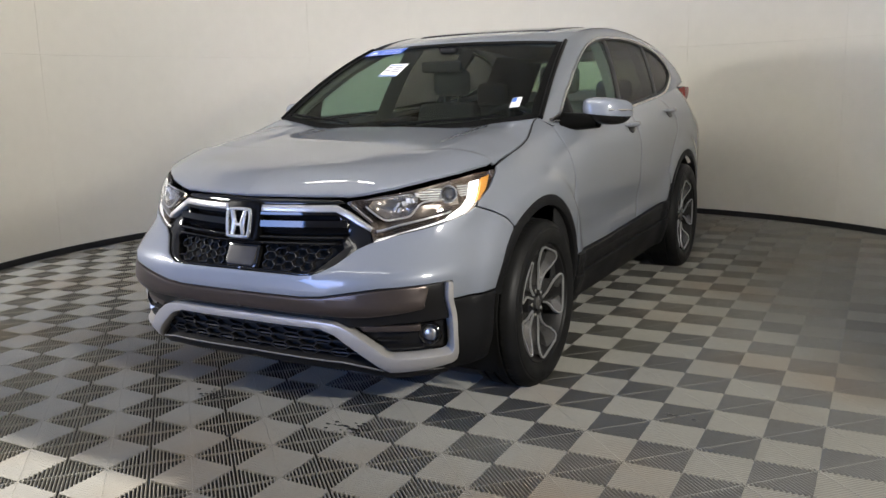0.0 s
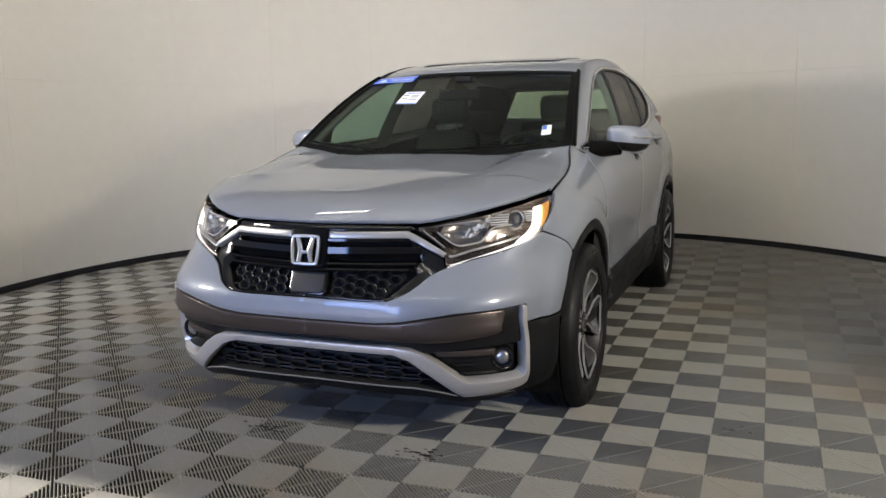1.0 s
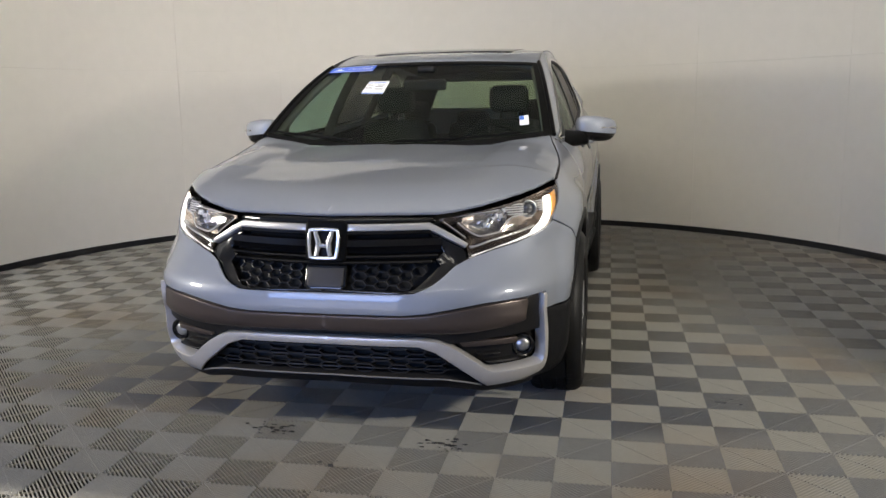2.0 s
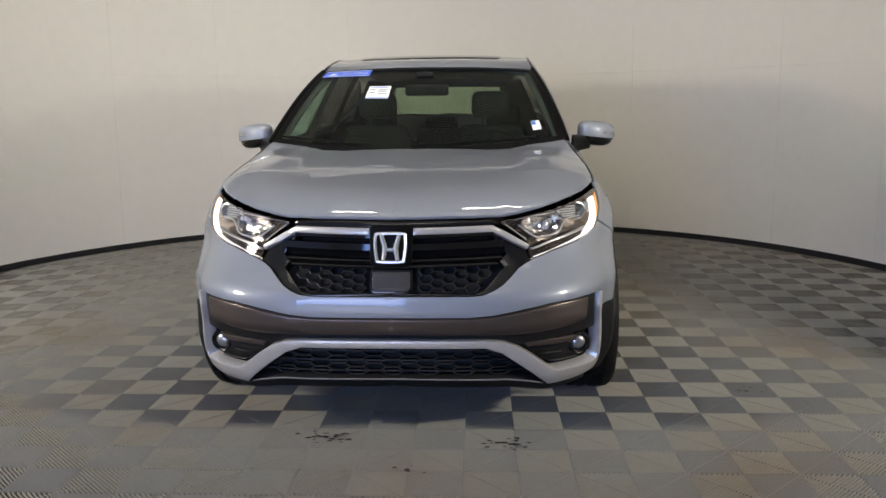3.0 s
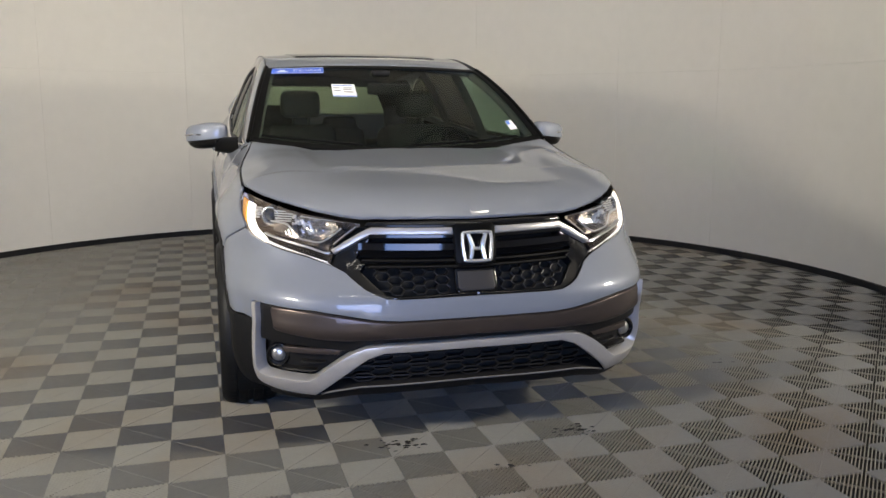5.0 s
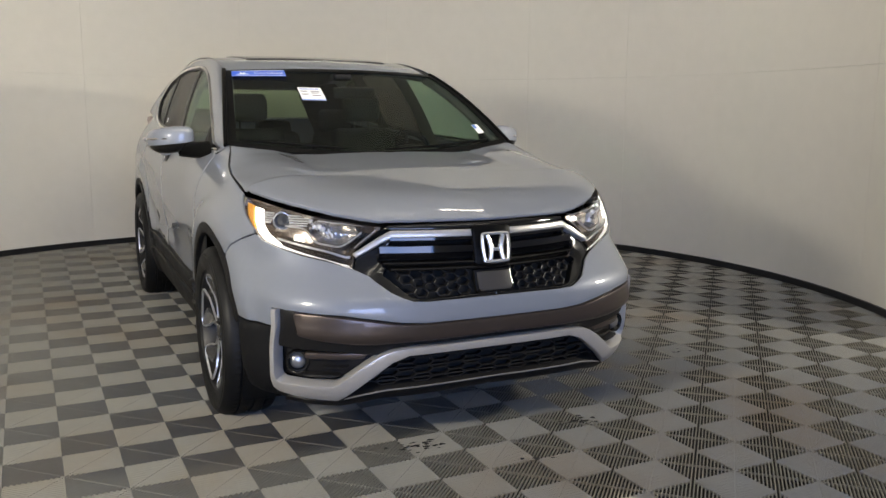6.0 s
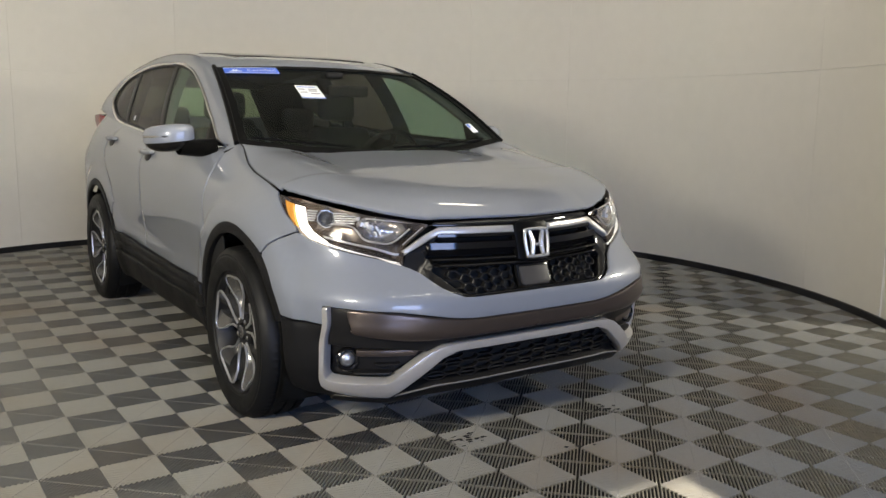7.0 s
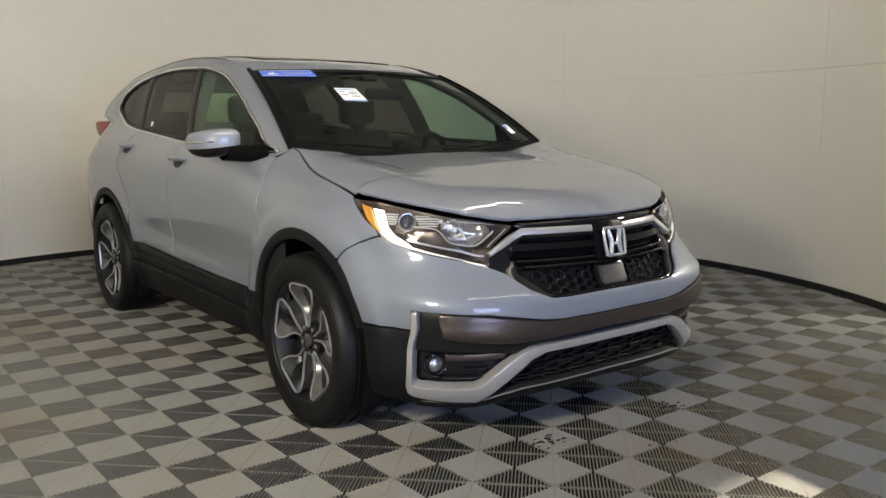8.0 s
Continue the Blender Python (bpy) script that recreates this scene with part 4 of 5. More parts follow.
tube(bm, [wrap(sx(x, z), z) + Vector((0, -0.008, 0.0)) for x, z in [(0.575 * k / 20, lerp_table(abs(0.575 * k / 20), (0, 0.44, 0.53, 0.575), (0.268, 0.263, 0.245, 0.228))) for k in range(-20, 21)]], 0.0035, 6)
part("lip_edge", bm, M_EDGE, car, "lighter grey edge along the lip")
_cc = [(GB(0.5) + 0.003, 0.4985)] + side(*arch(HUB_F, ARCH_O - 0.01, 161, 196, 8)) + front((0.74, 0.205), (0.72, 0.233)) + [(GB(0.25) - 0.034, 0.246), (GB(0.26) - 0.008, 0.259), (GB(0.29) + 0.003, 0.288), (GB(0.33) + 0.003, 0.33), (GB(0.40) + 0.003, 0.40)]
pair("corner_cladding", panel(_cc, wrap, 0.012, 0.04, 0.015, 0.006, 0.002), M_CLAD, car, "black plastic corner")

# arches, sills
def strip_on_side(poly, lift, thick=0.03, ring=0.006):
    return panel(side(*poly), wrap, thick, 0.05, 0.02, ring, lift)


pair("wheel_arch_trim", strip_on_side(arch(HUB_F, ARCH_O, -8, 163, 40) + arch(HUB_F, ARCH_I, 163, -8, 40), 0.002, 0.022), M_CLAD, car, "black arch moulding")
pair("wheel_arch_trim", strip_on_side(arch(HUB_R, ARCH_O - 0.005, 10, 172, 40) + arch(HUB_R, ARCH_I, 172, 10, 40), 0.006, 0.022), M_CLAD, car, "black arch moulding")
pair("sill_cladding", strip_on_side([(1.300, 0.474), (1.80, 0.476), (2.39, 0.491), (2.70, 0.502), (3.045, 0.512), (3.05, 0.458), (1.292, 0.425)], 0.016), M_CLAD, car, "black sill cladding")
pair("sill_cladding", strip_on_side([(1.292, 0.424), (3.05, 0.457), (3.05, 0.405), (1.292, 0.372)], 0.008), M_CLAD, car, "black sill cladding")
pair("sill", strip_on_side([(1.285, 0.371), (3.055, 0.404), (3.06, 0.235), (1.285, 0.235)], 0.020, 0.05, 0.012), M_CLAD, car, "black lower sill")
for _h in (HUB_F, HUB_R):
    rows = [[Vector((x, _h + 0.428 * math.cos(radians(a)), HUB_Z + 0.428 * math.sin(radians(a)))) for x in (0.58, 0.70, 0.87)] for a in range(-30, 211, 10)]
    _b = grid_mesh(rows)
    bmesh.ops.solidify(_b, geom=_b.faces[:], thickness=0.006)
    pair("wheel_liner", _b, M_VOID, car)

# ---- wheels ----
TYRE = [(0.250, -0.095), (0.264, -0.112), (0.300, -0.120), (0.335, -0.117), (0.355, -0.104), (0.364, -0.088), (0.3675, -0.06), (0.360, -0.058), (0.360, -0.050), (0.368, -0.048), (0.368, -0.012), (0.360, -0.010), (0.360, 0.010), (0.368, 0.012), (0.368, 0.048),
        (0.360, 0.050), (0.360, 0.058), (0.3675, 0.06), (0.364, 0.088), (0.355, 0.104), (0.337, 0.117), (0.327, 0.1175), (0.324, 0.1195), (0.300, 0.121), (0.270, 0.114), (0.266, 0.113), (0.258, 0.100)]
AXLE = 0.345


def polar(r, a, x):
    return Vector((x, -r * math.sin(radians(a)), r * math.cos(radians(a))))


def ribbon(bm, pts, w, d):
    """A narrow raised edge along points in the wheel's face."""
    vs = []
    k = len(pts)
    for i, p in enumerate(pts):
        t = (pts[min(i + 1, k - 1)] - pts[max(i - 1, 0)]).normalized()
        n = Vector((1, 0, 0)).cross(t).normalized() * w / 2
        vs.append([bm.verts.new(q) for q in (p - n * 1.5 - Vector((d, 0, 0)), p - n, p + n, p + n * 1.5 - Vector((d, 0, 0)))])
    for a, b in zip(vs, vs[1:]):
        for j in range(3):
            bm.faces.new((a[j], a[j + 1], b[j + 1], b[j]))


def wheel(at, way, turn):
    """A tyre on a five-spoke alloy wheel; way: 1 on the car's left, -1 on its right."""
    hub = new("wheel")
    hub.parent = car
    hub["label"] = "alloy wheel with machined spokes and black tyre"
    hub.matrix_basis = Matrix.Translation(at) @ (Matrix.Identity(4) if way > 0 else Matrix.Rotation(math.pi, 4, "Z"))
    bm = bmesh.new()
    lathe(bm, TYRE, 144)
    # grooves across the shoulders
    for v in bm.verts:
        r = math.hypot(v.co.y, v.co.z)
        if r > 0.350 and abs(v.co.x) > 0.055 and round(math.degrees(math.atan2(v.co.z, v.co.y)) / 2.5) % 2:
            v.co.y *= (r - 0.0035) / r
            v.co.z *= (r - 0.0035) / r
        # the tyre stands flat on the floor and bulges a little there
        if v.co.z < -AXLE + 0.0005:
            v.co.z = -AXLE + 0.0005
            v.co.x *= 1.04
    bmesh.ops.recalc_face_normals(bm, faces=bm.faces)
    tyre = part("tyre", bm, M_RUBBER, hub, "black rubber tyre", 25)
    bm = bmesh.new()
    lathe(bm, [(0.252, -0.09), (0.238, -0.08), (0.224, -0.03), (0.228, 0.05), (0.242, 0.088), (0.250, 0.104), (0.257, 0.107), (0.261, 0.101), (0.258, 0.092)], 72)
    lathe(bm, [(0.0005, 0.02), (0.215, 0.02), (0.222, 0.0)], 48)
    bmesh.ops.recalc_face_normals(bm, faces=bm.faces)
    part("rim", bm, M_RIMDARK, hub, "dark rim barrel")
    bm = bmesh.new()
    lathe(bm, [(0.150, 0.024), (0.150, 0.034), (0.060, 0.034), (0.060, 0.024)], 40)
    bmesh.ops.recalc_face_normals(bm, faces=bm.faces)
    part("brake_disc", bm, M_DISC, hub, "steel brake disc")
    def face_x(r):
        t = (r - 0.04) / 0.19
        return 0.076 + 0.026 * t - 0.012 * math.sin(max(0.0, min(1.0, t)) * math.pi)

    # each of the five loops: half its angle by radius
    LOOP = [(0.055, 8.5), (0.085, 10.5), (0.115, 11.5), (0.150, 17.0), (0.180, 22.5), (0.222, 24.0), (0.238, 22.0), (0.247, 16.0)]

    def half_angle(r):
        return lerp_table(r, [q[0] for q in LOOP], [q[1] for q in LOOP])
    for k in range(5):
        a0 = 72 * k + turn
        # two blades that fall from the loop's edges into its dark middle
        for sg in (1, -1):
            rows = []
            for i in range(13):
                r = 0.055 + 0.189 * i / 12
                w = half_angle(r)
                x = face_x(r)
                inner = w * lerp_table(r, (0.055, 0.12, 0.20, 0.245), (0.50, 0.40, 0.36, 0.16))
                rows.append([polar(r, a0 + sg * w, x), polar(r, a0 + sg * inner, x - 0.022), polar(r, a0 + sg * inner, x - 0.060), polar(r, a0 + sg * w, x - 0.060)])
            b2 = grid_mesh([q + [q[0]] for q in rows])
            bmesh.ops.remove_doubles(b2, verts=b2.verts, dist=1e-5)
            bmesh.ops.recalc_face_normals(b2, faces=b2.faces)
            part("spoke", b2, M_SPOKE, hub, "satin grey spoke blade", 20)
        bm = bmesh.new()
        ln = [polar(r, a0 + w, face_x(r) + 0.002) for r, w in LOOP] + [polar(r, a0 - w, face_x(r) + 0.002) for r, w in LOOP[::-1]]
        fine = []
        for p, q in zip(ln, ln[1:]):
            fine += [p.lerp(q, 0.08), p.lerp(q, 0.92)]
        ribbon(bm, fine, 0.0058, 0.008)
        bmesh.ops.recalc_face_normals(bm, faces=bm.faces)
        part("spoke_edge", bm, M_RIM, hub, "bright machined edge")
        bm = bmesh.new()
        p = polar(0.057, a0 + 36, 0.068)
        lathe(bm, [(0.011, -0.02), (0.011, 0.004), (0.007, 0.008), (0.0005, 0.008)], 10, Matrix.Translation(p))
        bmesh.ops.recalc_face_normals(bm, faces=bm.faces)
        part("wheel_nut", bm, M_CHROME, hub)
    bm = bmesh.new()
    lathe(bm, [(0.075, 0.03), (0.072, 0.060), (0.060, 0.068), (0.036, 0.070)], 32)
    bmesh.ops.recalc_face_normals(bm, faces=bm.faces)
    part("hub", bm, M_RIMDARK, hub)
    bm = bmesh.new()
    lathe(bm, [(0.031, 0.060), (0.030, 0.078), (0.026, 0.081), (0.0005, 0.082)], 28)
    bmesh.ops.recalc_face_normals(bm, faces=bm.faces)
    part("hub_cap", bm, M_SPOKE, hub, "round centre cap")
    return hub


for _y in (HUB_F - 0.004, HUB_R + 0.014):
    wheel((0.812, _y, AXLE), 1, -19)
    wheel((-0.812, _y, AXLE), -1, 2 if _y < 2 else 21)

# ---- lamps ----
_lens = side((0.566, 0.953)) + front(*HL_TOP[1:], (0.415, 0.853), (0.484, 0.804), (0.512, 0.781), (0.516, 0.762), (0.521, 0.742), (0.531, 0.718), *[(x, z + 0.003) for x, z in HL_LOW[1:]], (0.8185, 0.842), (0.828, 0.872), (0.8315, 0.886))
_drl = front((0.752, 0.7815), (0.766, 0.787), (0.799, 0.806), (0.813, 0.830), (0.816, 0.868), (0.806, 0.926), (0.789, 0.921), (0.796, 0.891), (0.799, 0.860), (0.789, 0.830), (0.782, 0.822), (0.757, 0.796))
_guide = front((0.531, 0.7215), (0.612, 0.745), (0.70, 0.7655), (0.750, 0.7805), (0.755, 0.791), (0.709, 0.7735), (0.628, 0.7503), (0.535, 0.727))
_sil = front((0.530, 0.760), (0.550, 0.761), (0.609, 0.780), (0.70, 0.801), (0.765, 0.819), (0.765, 0.811), (0.70, 0.793), (0.609, 0.772), (0.550, 0.753), (0.534, 0.752))
_amb = front((0.808, 0.929), (0.8195, 0.939), (0.8295, 0.888), (0.825, 0.850), (0.8175, 0.840), (0.819, 0.868))


def bowl(outline, surf, depth, wide, step=0.02, ribs=0.0):
    """A dish that meets the outline at its edge and falls to its depth within a width."""
    V, F, D = sheet(outline, step, 0.012, 0)
    bm = bmesh.new()
    e = 2e-3
    vs = []
    for (u, v), d in zip(V, D):
        n = (surf(u + e, v) - surf(u - e, v)).cross(surf(u, v + e) - surf(u, v - e)).normalized()
        t = min(1.0, d / wide)
        k = 1 - (1 - t) ** 2
        vs.append(bm.verts.new(surf(u, v) - n * (depth * k + 0.004 + ribs * math.sin(u * 520) * k)))
    for f in F:
        bm.faces.new([vs[i] for i in f])
    bmesh.ops.recalc_face_normals(bm, faces=bm.faces)
    return bm


_dish = front((0.492, 0.841), (0.505, 0.864), (0.575, 0.877), (0.632, 0.886), (0.660, 0.868), (0.658, 0.840), (0.637, 0.809), (0.600, 0.799), (0.565, 0.796), (0.527, 0.812))
for _s in (1, -1):
    def both_sides(bm):
        return bm if _s > 0 else mirrored(bm)
    lampset = part("headlight", both_sides(bowl(_lens, wrap, 0.085, 0.05)), M_PUPIL, car, "headlight with a lit white running-light strip")
    part("running_light", both_sides(panel(_drl, wrap, 0.014, 0.02, 0.010, 0.004, -0.008)), M_DRL, lampset, "lit white light strip")
    part("light_guide", both_sides(panel(_guide, wrap, 0.012, 0.02, 0.010, 0.0015, -0.008)), M_GUIDE, lampset, "faintly lit strip along the lamp's foot")
    part("silver_strip", both_sides(panel(_sil, wrap, 0.02, 0.02, 0.010, 0.002, -0.012)), M_SILVER, lampset)
    part("side_marker", both_sides(panel(_amb, wrap, 0.012, 0.02, 0.010, 0.003, -0.006)), M_AMBER, lampset, "amber side marker")
    dish = bowl(_dish, wrap, 0.040, 0.030, 0.008, 0.0012)
    bmesh.ops.translate(dish, vec=(-0.004, 0.014, 0), verts=dish.verts)
    part("reflector", both_sides(dish), M_DISH, lampset, "smoky chrome reflector")
    for line, r in (([(0.483, 0.842), (0.527, 0.808), (0.563, 0.791), (0.600, 0.795), (0.642, 0.806), (0.661, 0.837), (0.680, 0.854), (0.731, 0.860)], 0.0036), ([(0.424, 0.857), (0.500, 0.868), (0.575, 0.876), (0.625, 0.883)], 0.0025), ([(0.424, 0.853), (0.488, 0.806), (0.514, 0.785)], 0.0025)):
        bm = bmesh.new()
        tube(bm, [wrap(sx(p.x, p.y), p.y) + Vector((-0.004, 0.014, 0)) for p in smooth_line([(x, z, 0) for x, z in line], 3)], r, 6)
        part("reflector_edge", both_sides(bm), M_SILVER, lampset)
    # crystal-like facets of the dish
    rng = random.Random(5)
    for i in range(9):
        x, z = 0.580 + 0.008 * i, 0.826 + 0.0062 * i + rng.uniform(-0.014, 0.014)
        c = wrap(sx(x, z), z) + Vector((-0.004, 0.034, 0))
        b2 = bevelled_box(-0.004, 0.004, -0.010, 0.010, -0.009, 0.009, 0.002, 1)
        bmesh.ops.transform(b2, matrix=Matrix.Translation(c) @ Matrix.Rotation(rng.uniform(-0.6, 0.6), 4, "Z") @ Matrix.Rotation(rng.uniform(-0.5, 0.5), 4, "Y"), verts=b2.verts)
        part("reflector_facet", both_sides(b2), M_REFLECT, lampset)
    for x0, x1 in ((0.662, 0.716), (0.772, 0.786)):
        for i in range(5):
            bm = bmesh.new()
            z = 0.862 + 0.0085 * i + (0.006 if x0 > 0.7 else 0.0)
            tube(bm, [wrap(sx(x, z), z) + Vector((-0.006, 0.026, 0)) for x in (x0 - 0.004 * i, (x0 + x1) / 2, x1)], 0.0032, 6)
            part("reflector_rib", both_sides(bm), M_REFLECT, lampset)
    c = Vector((0.725, 0.346, 0.874))
    m = Matrix.Translation((c.x * _s, c.y, c.z)) @ Matrix.Rotation(radians(-90 + 22 * _s), 4, "Z")
    bm = bmesh.new()
    lathe(bm, [(0.028, -0.03), (0.036, -0.005), (0.035, 0.002), (0.030, 0.003), (0.024, -0.008), (0.023, -0.03)], 32, m)
    bmesh.ops.recalc_face_normals(bm, faces=bm.faces)
    part("projector_ring", bm, M_BADGE, lampset, "chrome projector ring")
    bm = bmesh.new()
    lathe(bm, [(0.024, -0.014), (0.021, -0.004), (0.014, 0.004), (0.0005, 0.008)], 28, m)
    bmesh.ops.recalc_face_normals(bm, faces=bm.faces)
    part("projector_lens", bm, M_EYE, lampset, "dark round projector lens")
    part("headlight_cover", both_sides(panel(_lens, wrap, 0.003, 0.03, 0.015, 0, 0.0)), M_LENS, lampset, "clear cover")

# tail lights stand proud of the body towards their rear edge
def tail_surf(y, z):
    return Vector((0.735 + 0.105 * (y - 3.972) - 0.35 * (y - 4.10) ** 2 + 0.006 - 0.6 * (z - 1.19) ** 2, y, z))


_tail = [(3.968, 1.226), (4.10, 1.244), (4.225, 1.239), (4.245, 1.215), (4.20, 1.15), (4.120, 1.106), (4.095, 1.110), (4.02, 1.175)]
pair("tail_light", panel(_tail, tail_surf, 0.10, 0.03, 0.02, 0.010, 0.0), M_RED, car, "red tail light")

# ---- door mirrors, handles, wipers ----
def superball(c, h, e, z_from, z_to, n=36, rings=14):
    """A rounded block, cut to a band of heights."""
    bm = bmesh.new()
    rows = []
    for i in range(rings + 1):
        z = z_from + (z_to - z_from) * i / rings
        q = min(1.0, abs(z) / h[2])
        k = (1 - q ** e) ** (1 / e)
        row = []
        for j in range(n):
            a = 2 * math.pi * j / n
            r = (abs(math.cos(a)) ** e + abs(math.sin(a)) ** e) ** (-1 / e)
            row.append(bm.verts.new((c[0] + h[0] * k * r * math.cos(a) + 0.0, c[1] + h[1] * k * r * math.sin(a), c[2] + z)))
        rows.append(row)
    for a, b in zip(rows, rows[1:]):
        for j in range(n):
            bm.faces.new((a[j], a[(j + 1) % n], b[(j + 1) % n], b[j]))
    bm.faces.new(rows[0][::-1])
    bm.faces.new(rows[-1])
    return bm


for _s in (1, -1):
    mir = new("door_mirror")
    mir.parent = car
    mir["label"] = "door mirror with painted cap over a black foot"

    def shape(bm):
        for v in bm.verts:
            t = (v.co.x - 0.948) / 0.112
            v.co.y += 0.045 * t * t * (1 if t > 0 else 0.2) + 0.035 * t
            v.co.z -= 0.012 * t
        return bm if _s > 0 else mirrored(bm)
    part("mirror_cap", shape(superball((0.948, 1.590, 1.150), (0.105, 0.076, 0.058), 3.2, -0.025, 0.0579)), M_PAINT, mir, "painted cap")
    part("mirror_base", shape(superball((0.945, 1.595, 1.150), (0.104, 0.076, 0.074), 2.6, -0.0735, -0.0200)), M_GRILLE, mir, "gloss black lower shell")
    bm = bmesh.new()
    tube(bm, [(1.055, 1.655, 1.144), (1.035, 1.585, 1.147), (0.985, 1.534, 1.149), (0.925, 1.512, 1.150)], [0.004, 0.006, 0.005, 0.003], 6)
    part("turn_signal", bm if _s > 0 else mirrored(bm), M_CHROME, mir, "slim bright signal strip")
    rows = []
    for t in [i / 8 for i in range(9)]:
        c = Vector((0.80, 1.40, 1.098)).lerp(Vector((0.91, 1.59, 1.096)), t)
        h, d = 0.046 - 0.010 * t, 0.068 - 0.012 * t
        rows.append([c + Vector((0, d * math.cos(a), h * math.sin(a))) for a in [2 * math.pi * j / 16 for j in range(17)]])
    b2 = grid_mesh(rows)
    bmesh.ops.recalc_face_normals(b2, faces=b2.faces)
    part("mirror_arm", b2 if _s > 0 else mirrored(b2), M_BORDER, mir, "black arm")
    bm = panel([(1.335, 1.108), (1.57, 1.110), (1.555, 1.226), (1.47, 1.178), (1.40, 1.132)], glass_surf, 0.02, 0.05, 0.03, 0.004, 0.010)
    part("mirror_sail", bm if _s > 0 else mirrored(bm), M_BORDER, mir, "black corner plate")

for k, (y, z) in enumerate(((2.265, 1.035), (3.165, 1.083))):
    for _s in (1, -1):
        door = DOORS[k][0 if _s > 0 else 1]
        # no real hollow: a dark oval on the skin carries the cup's shade
        bm = panel([(sy(y, z) + 0.06 * math.cos(a), z + 0.030 * math.sin(a) - 0.008) for a in [2 * math.pi * i / 20 for i in range(20)]], wrap, 0.006, 0.03, 0.02, 0.004, 0.0035)
        part("handle_cup_shade", bm if _s > 0 else mirrored(bm), M_RIMDARK, door, "dark oval on the door skin, painted as the handle cup's shade")
        bm = bmesh.new()
        pts = [wrap(sy(y + d, z + 0.012), z + 0.012) + Vector((o, 0, 0)) for d, o in ((-0.095, 0.002), (-0.085, 0.022), (-0.05, 0.033), (0.0, 0.036), (0.05, 0.033), (0.085, 0.022), (0.095, 0.002))]
        tube(bm, pts, [0.008, 0.012, 0.014, 0.0145, 0.014, 0.012, 0.008], 10)
        part("door_handle", bm if _s > 0 else mirrored(bm), M_PAINT, door, "painted handle")

for pts in ([(-0.93, 0.018), (-0.62, 0.030), (-0.30, 0.016)], [(-0.02, 0.014), (0.40, 0.026), (0.80, 0.022)]):
    bm = bmesh.new()
    tube(bm, [ws_surf(p.x, p.y) + Vector((0, -0.006, 0.016)) for p in smooth_line([(a, b, 0) for a, b in pts], 6)], 0.006, 6)
    part("wiper", bm, M_COWL, car, "black wiper arm")

# ---- inside ----
def rounded(name, x0, x1, y0, y1, z0, z1, r, mat, label="", seg=3):
    return part(name, bevelled_box(x0, x1, y0, y1, z0, z1, r, seg), mat, car, label)


rows = []
for i in range(25):
    x = -0.74 + 1.48 * i / 24
    hump = 0.05 * math.exp(-((x - 0.37) / 0.16) ** 2)
    ye = 0.16 * abs(x / 0.74) ** 2.2
    rows.append([Vector((x, y + ye * k, z)) for y, z, k in ((1.05, 1.03, 1), (1.10, 1.055, 1), (1.35, 1.065 + hump * 0.3, 1), (1.58, 1.060 + hump, 0.6), (1.66, 1.02 + hump, 0.3), (1.68, 0.90, 0), (1.64, 0.6, 0), (1.64, 0.36, 0))])
b2 = grid_mesh(rows)
bmesh.ops.recalc_face_normals(b2, faces=b2.faces)
part("dashboard", b2, M_DASH, car, "black dashboard")
m = Matrix.Translation((0.37, 1.80, 1.005)) @ Matrix.Rotation(radians(-62), 4, "X")
bm = bmesh.new()
tube(bm, [m @ Vector((0.185 * math.cos(a), 0.185 * math.sin(a), 0)) for a in [2 * math.pi * i / 40 for i in range(40)]], 0.016, 8, True)
for a in (0, 180, 270):
    tube(bm, [m @ Vector((0.05 * math.cos(radians(a)), 0.05 * math.sin(radians(a)), -0.02)), m @ Vector((0.18 * math.cos(radians(a)), 0.18 * math.sin(radians(a)), 0))], 0.018, 8)
b2 = bevelled_box(-0.075, 0.075, -0.065, 0.065, -0.05, 0.0, 0.02, 2)
bmesh.ops.transform(b2, matrix=m, verts=b2.verts)
part("steering_wheel", join_bm(bm, b2), M_DASH, car, "black steering wheel")


def seat(x, y, w, top, head, name):
    e = new(name)
    e.parent = car
    e["label"] = "dark cloth seat with a headrest"
    part("cushion", bevelled_box(x - w / 2, x + w / 2, y - 0.50, y + 0.06, 0.50, 0.66, 0.05, 3), M_SEAT, e)
    b = bevelled_box(x - w / 2, x + w / 2, -0.07, 0.07, 0.0, top - 0.60, 0.06, 3)
    bmesh.ops.transform(b, matrix=Matrix.Translation((0, y, 0.60)) @ Matrix.Rotation(radians(-16), 4, "X"), verts=b.verts)
    for v in b.verts:
        if v.co.z > top - 0.18:
            v.co.x = x + (v.co.x - x) * 0.82
    part("backrest", b, M_SEAT, e)
    yh = y + (head - 0.6) * 0.24
    b = bevelled_box(x - 0.125, x + 0.125, yh - 0.05, yh + 0.05, head - 0.17, head, 0.045, 3)
    part("headrest", b, M_SEAT, e)
    b = bmesh.new()
    for d in (-0.05, 0.05):
        tube(b, [(x + d, yh, head - 0.10), (x + d, yh - 0.02, head - 0.26)], 0.007, 6)
    part("headrest_post", b, M_RIMDARK, e)


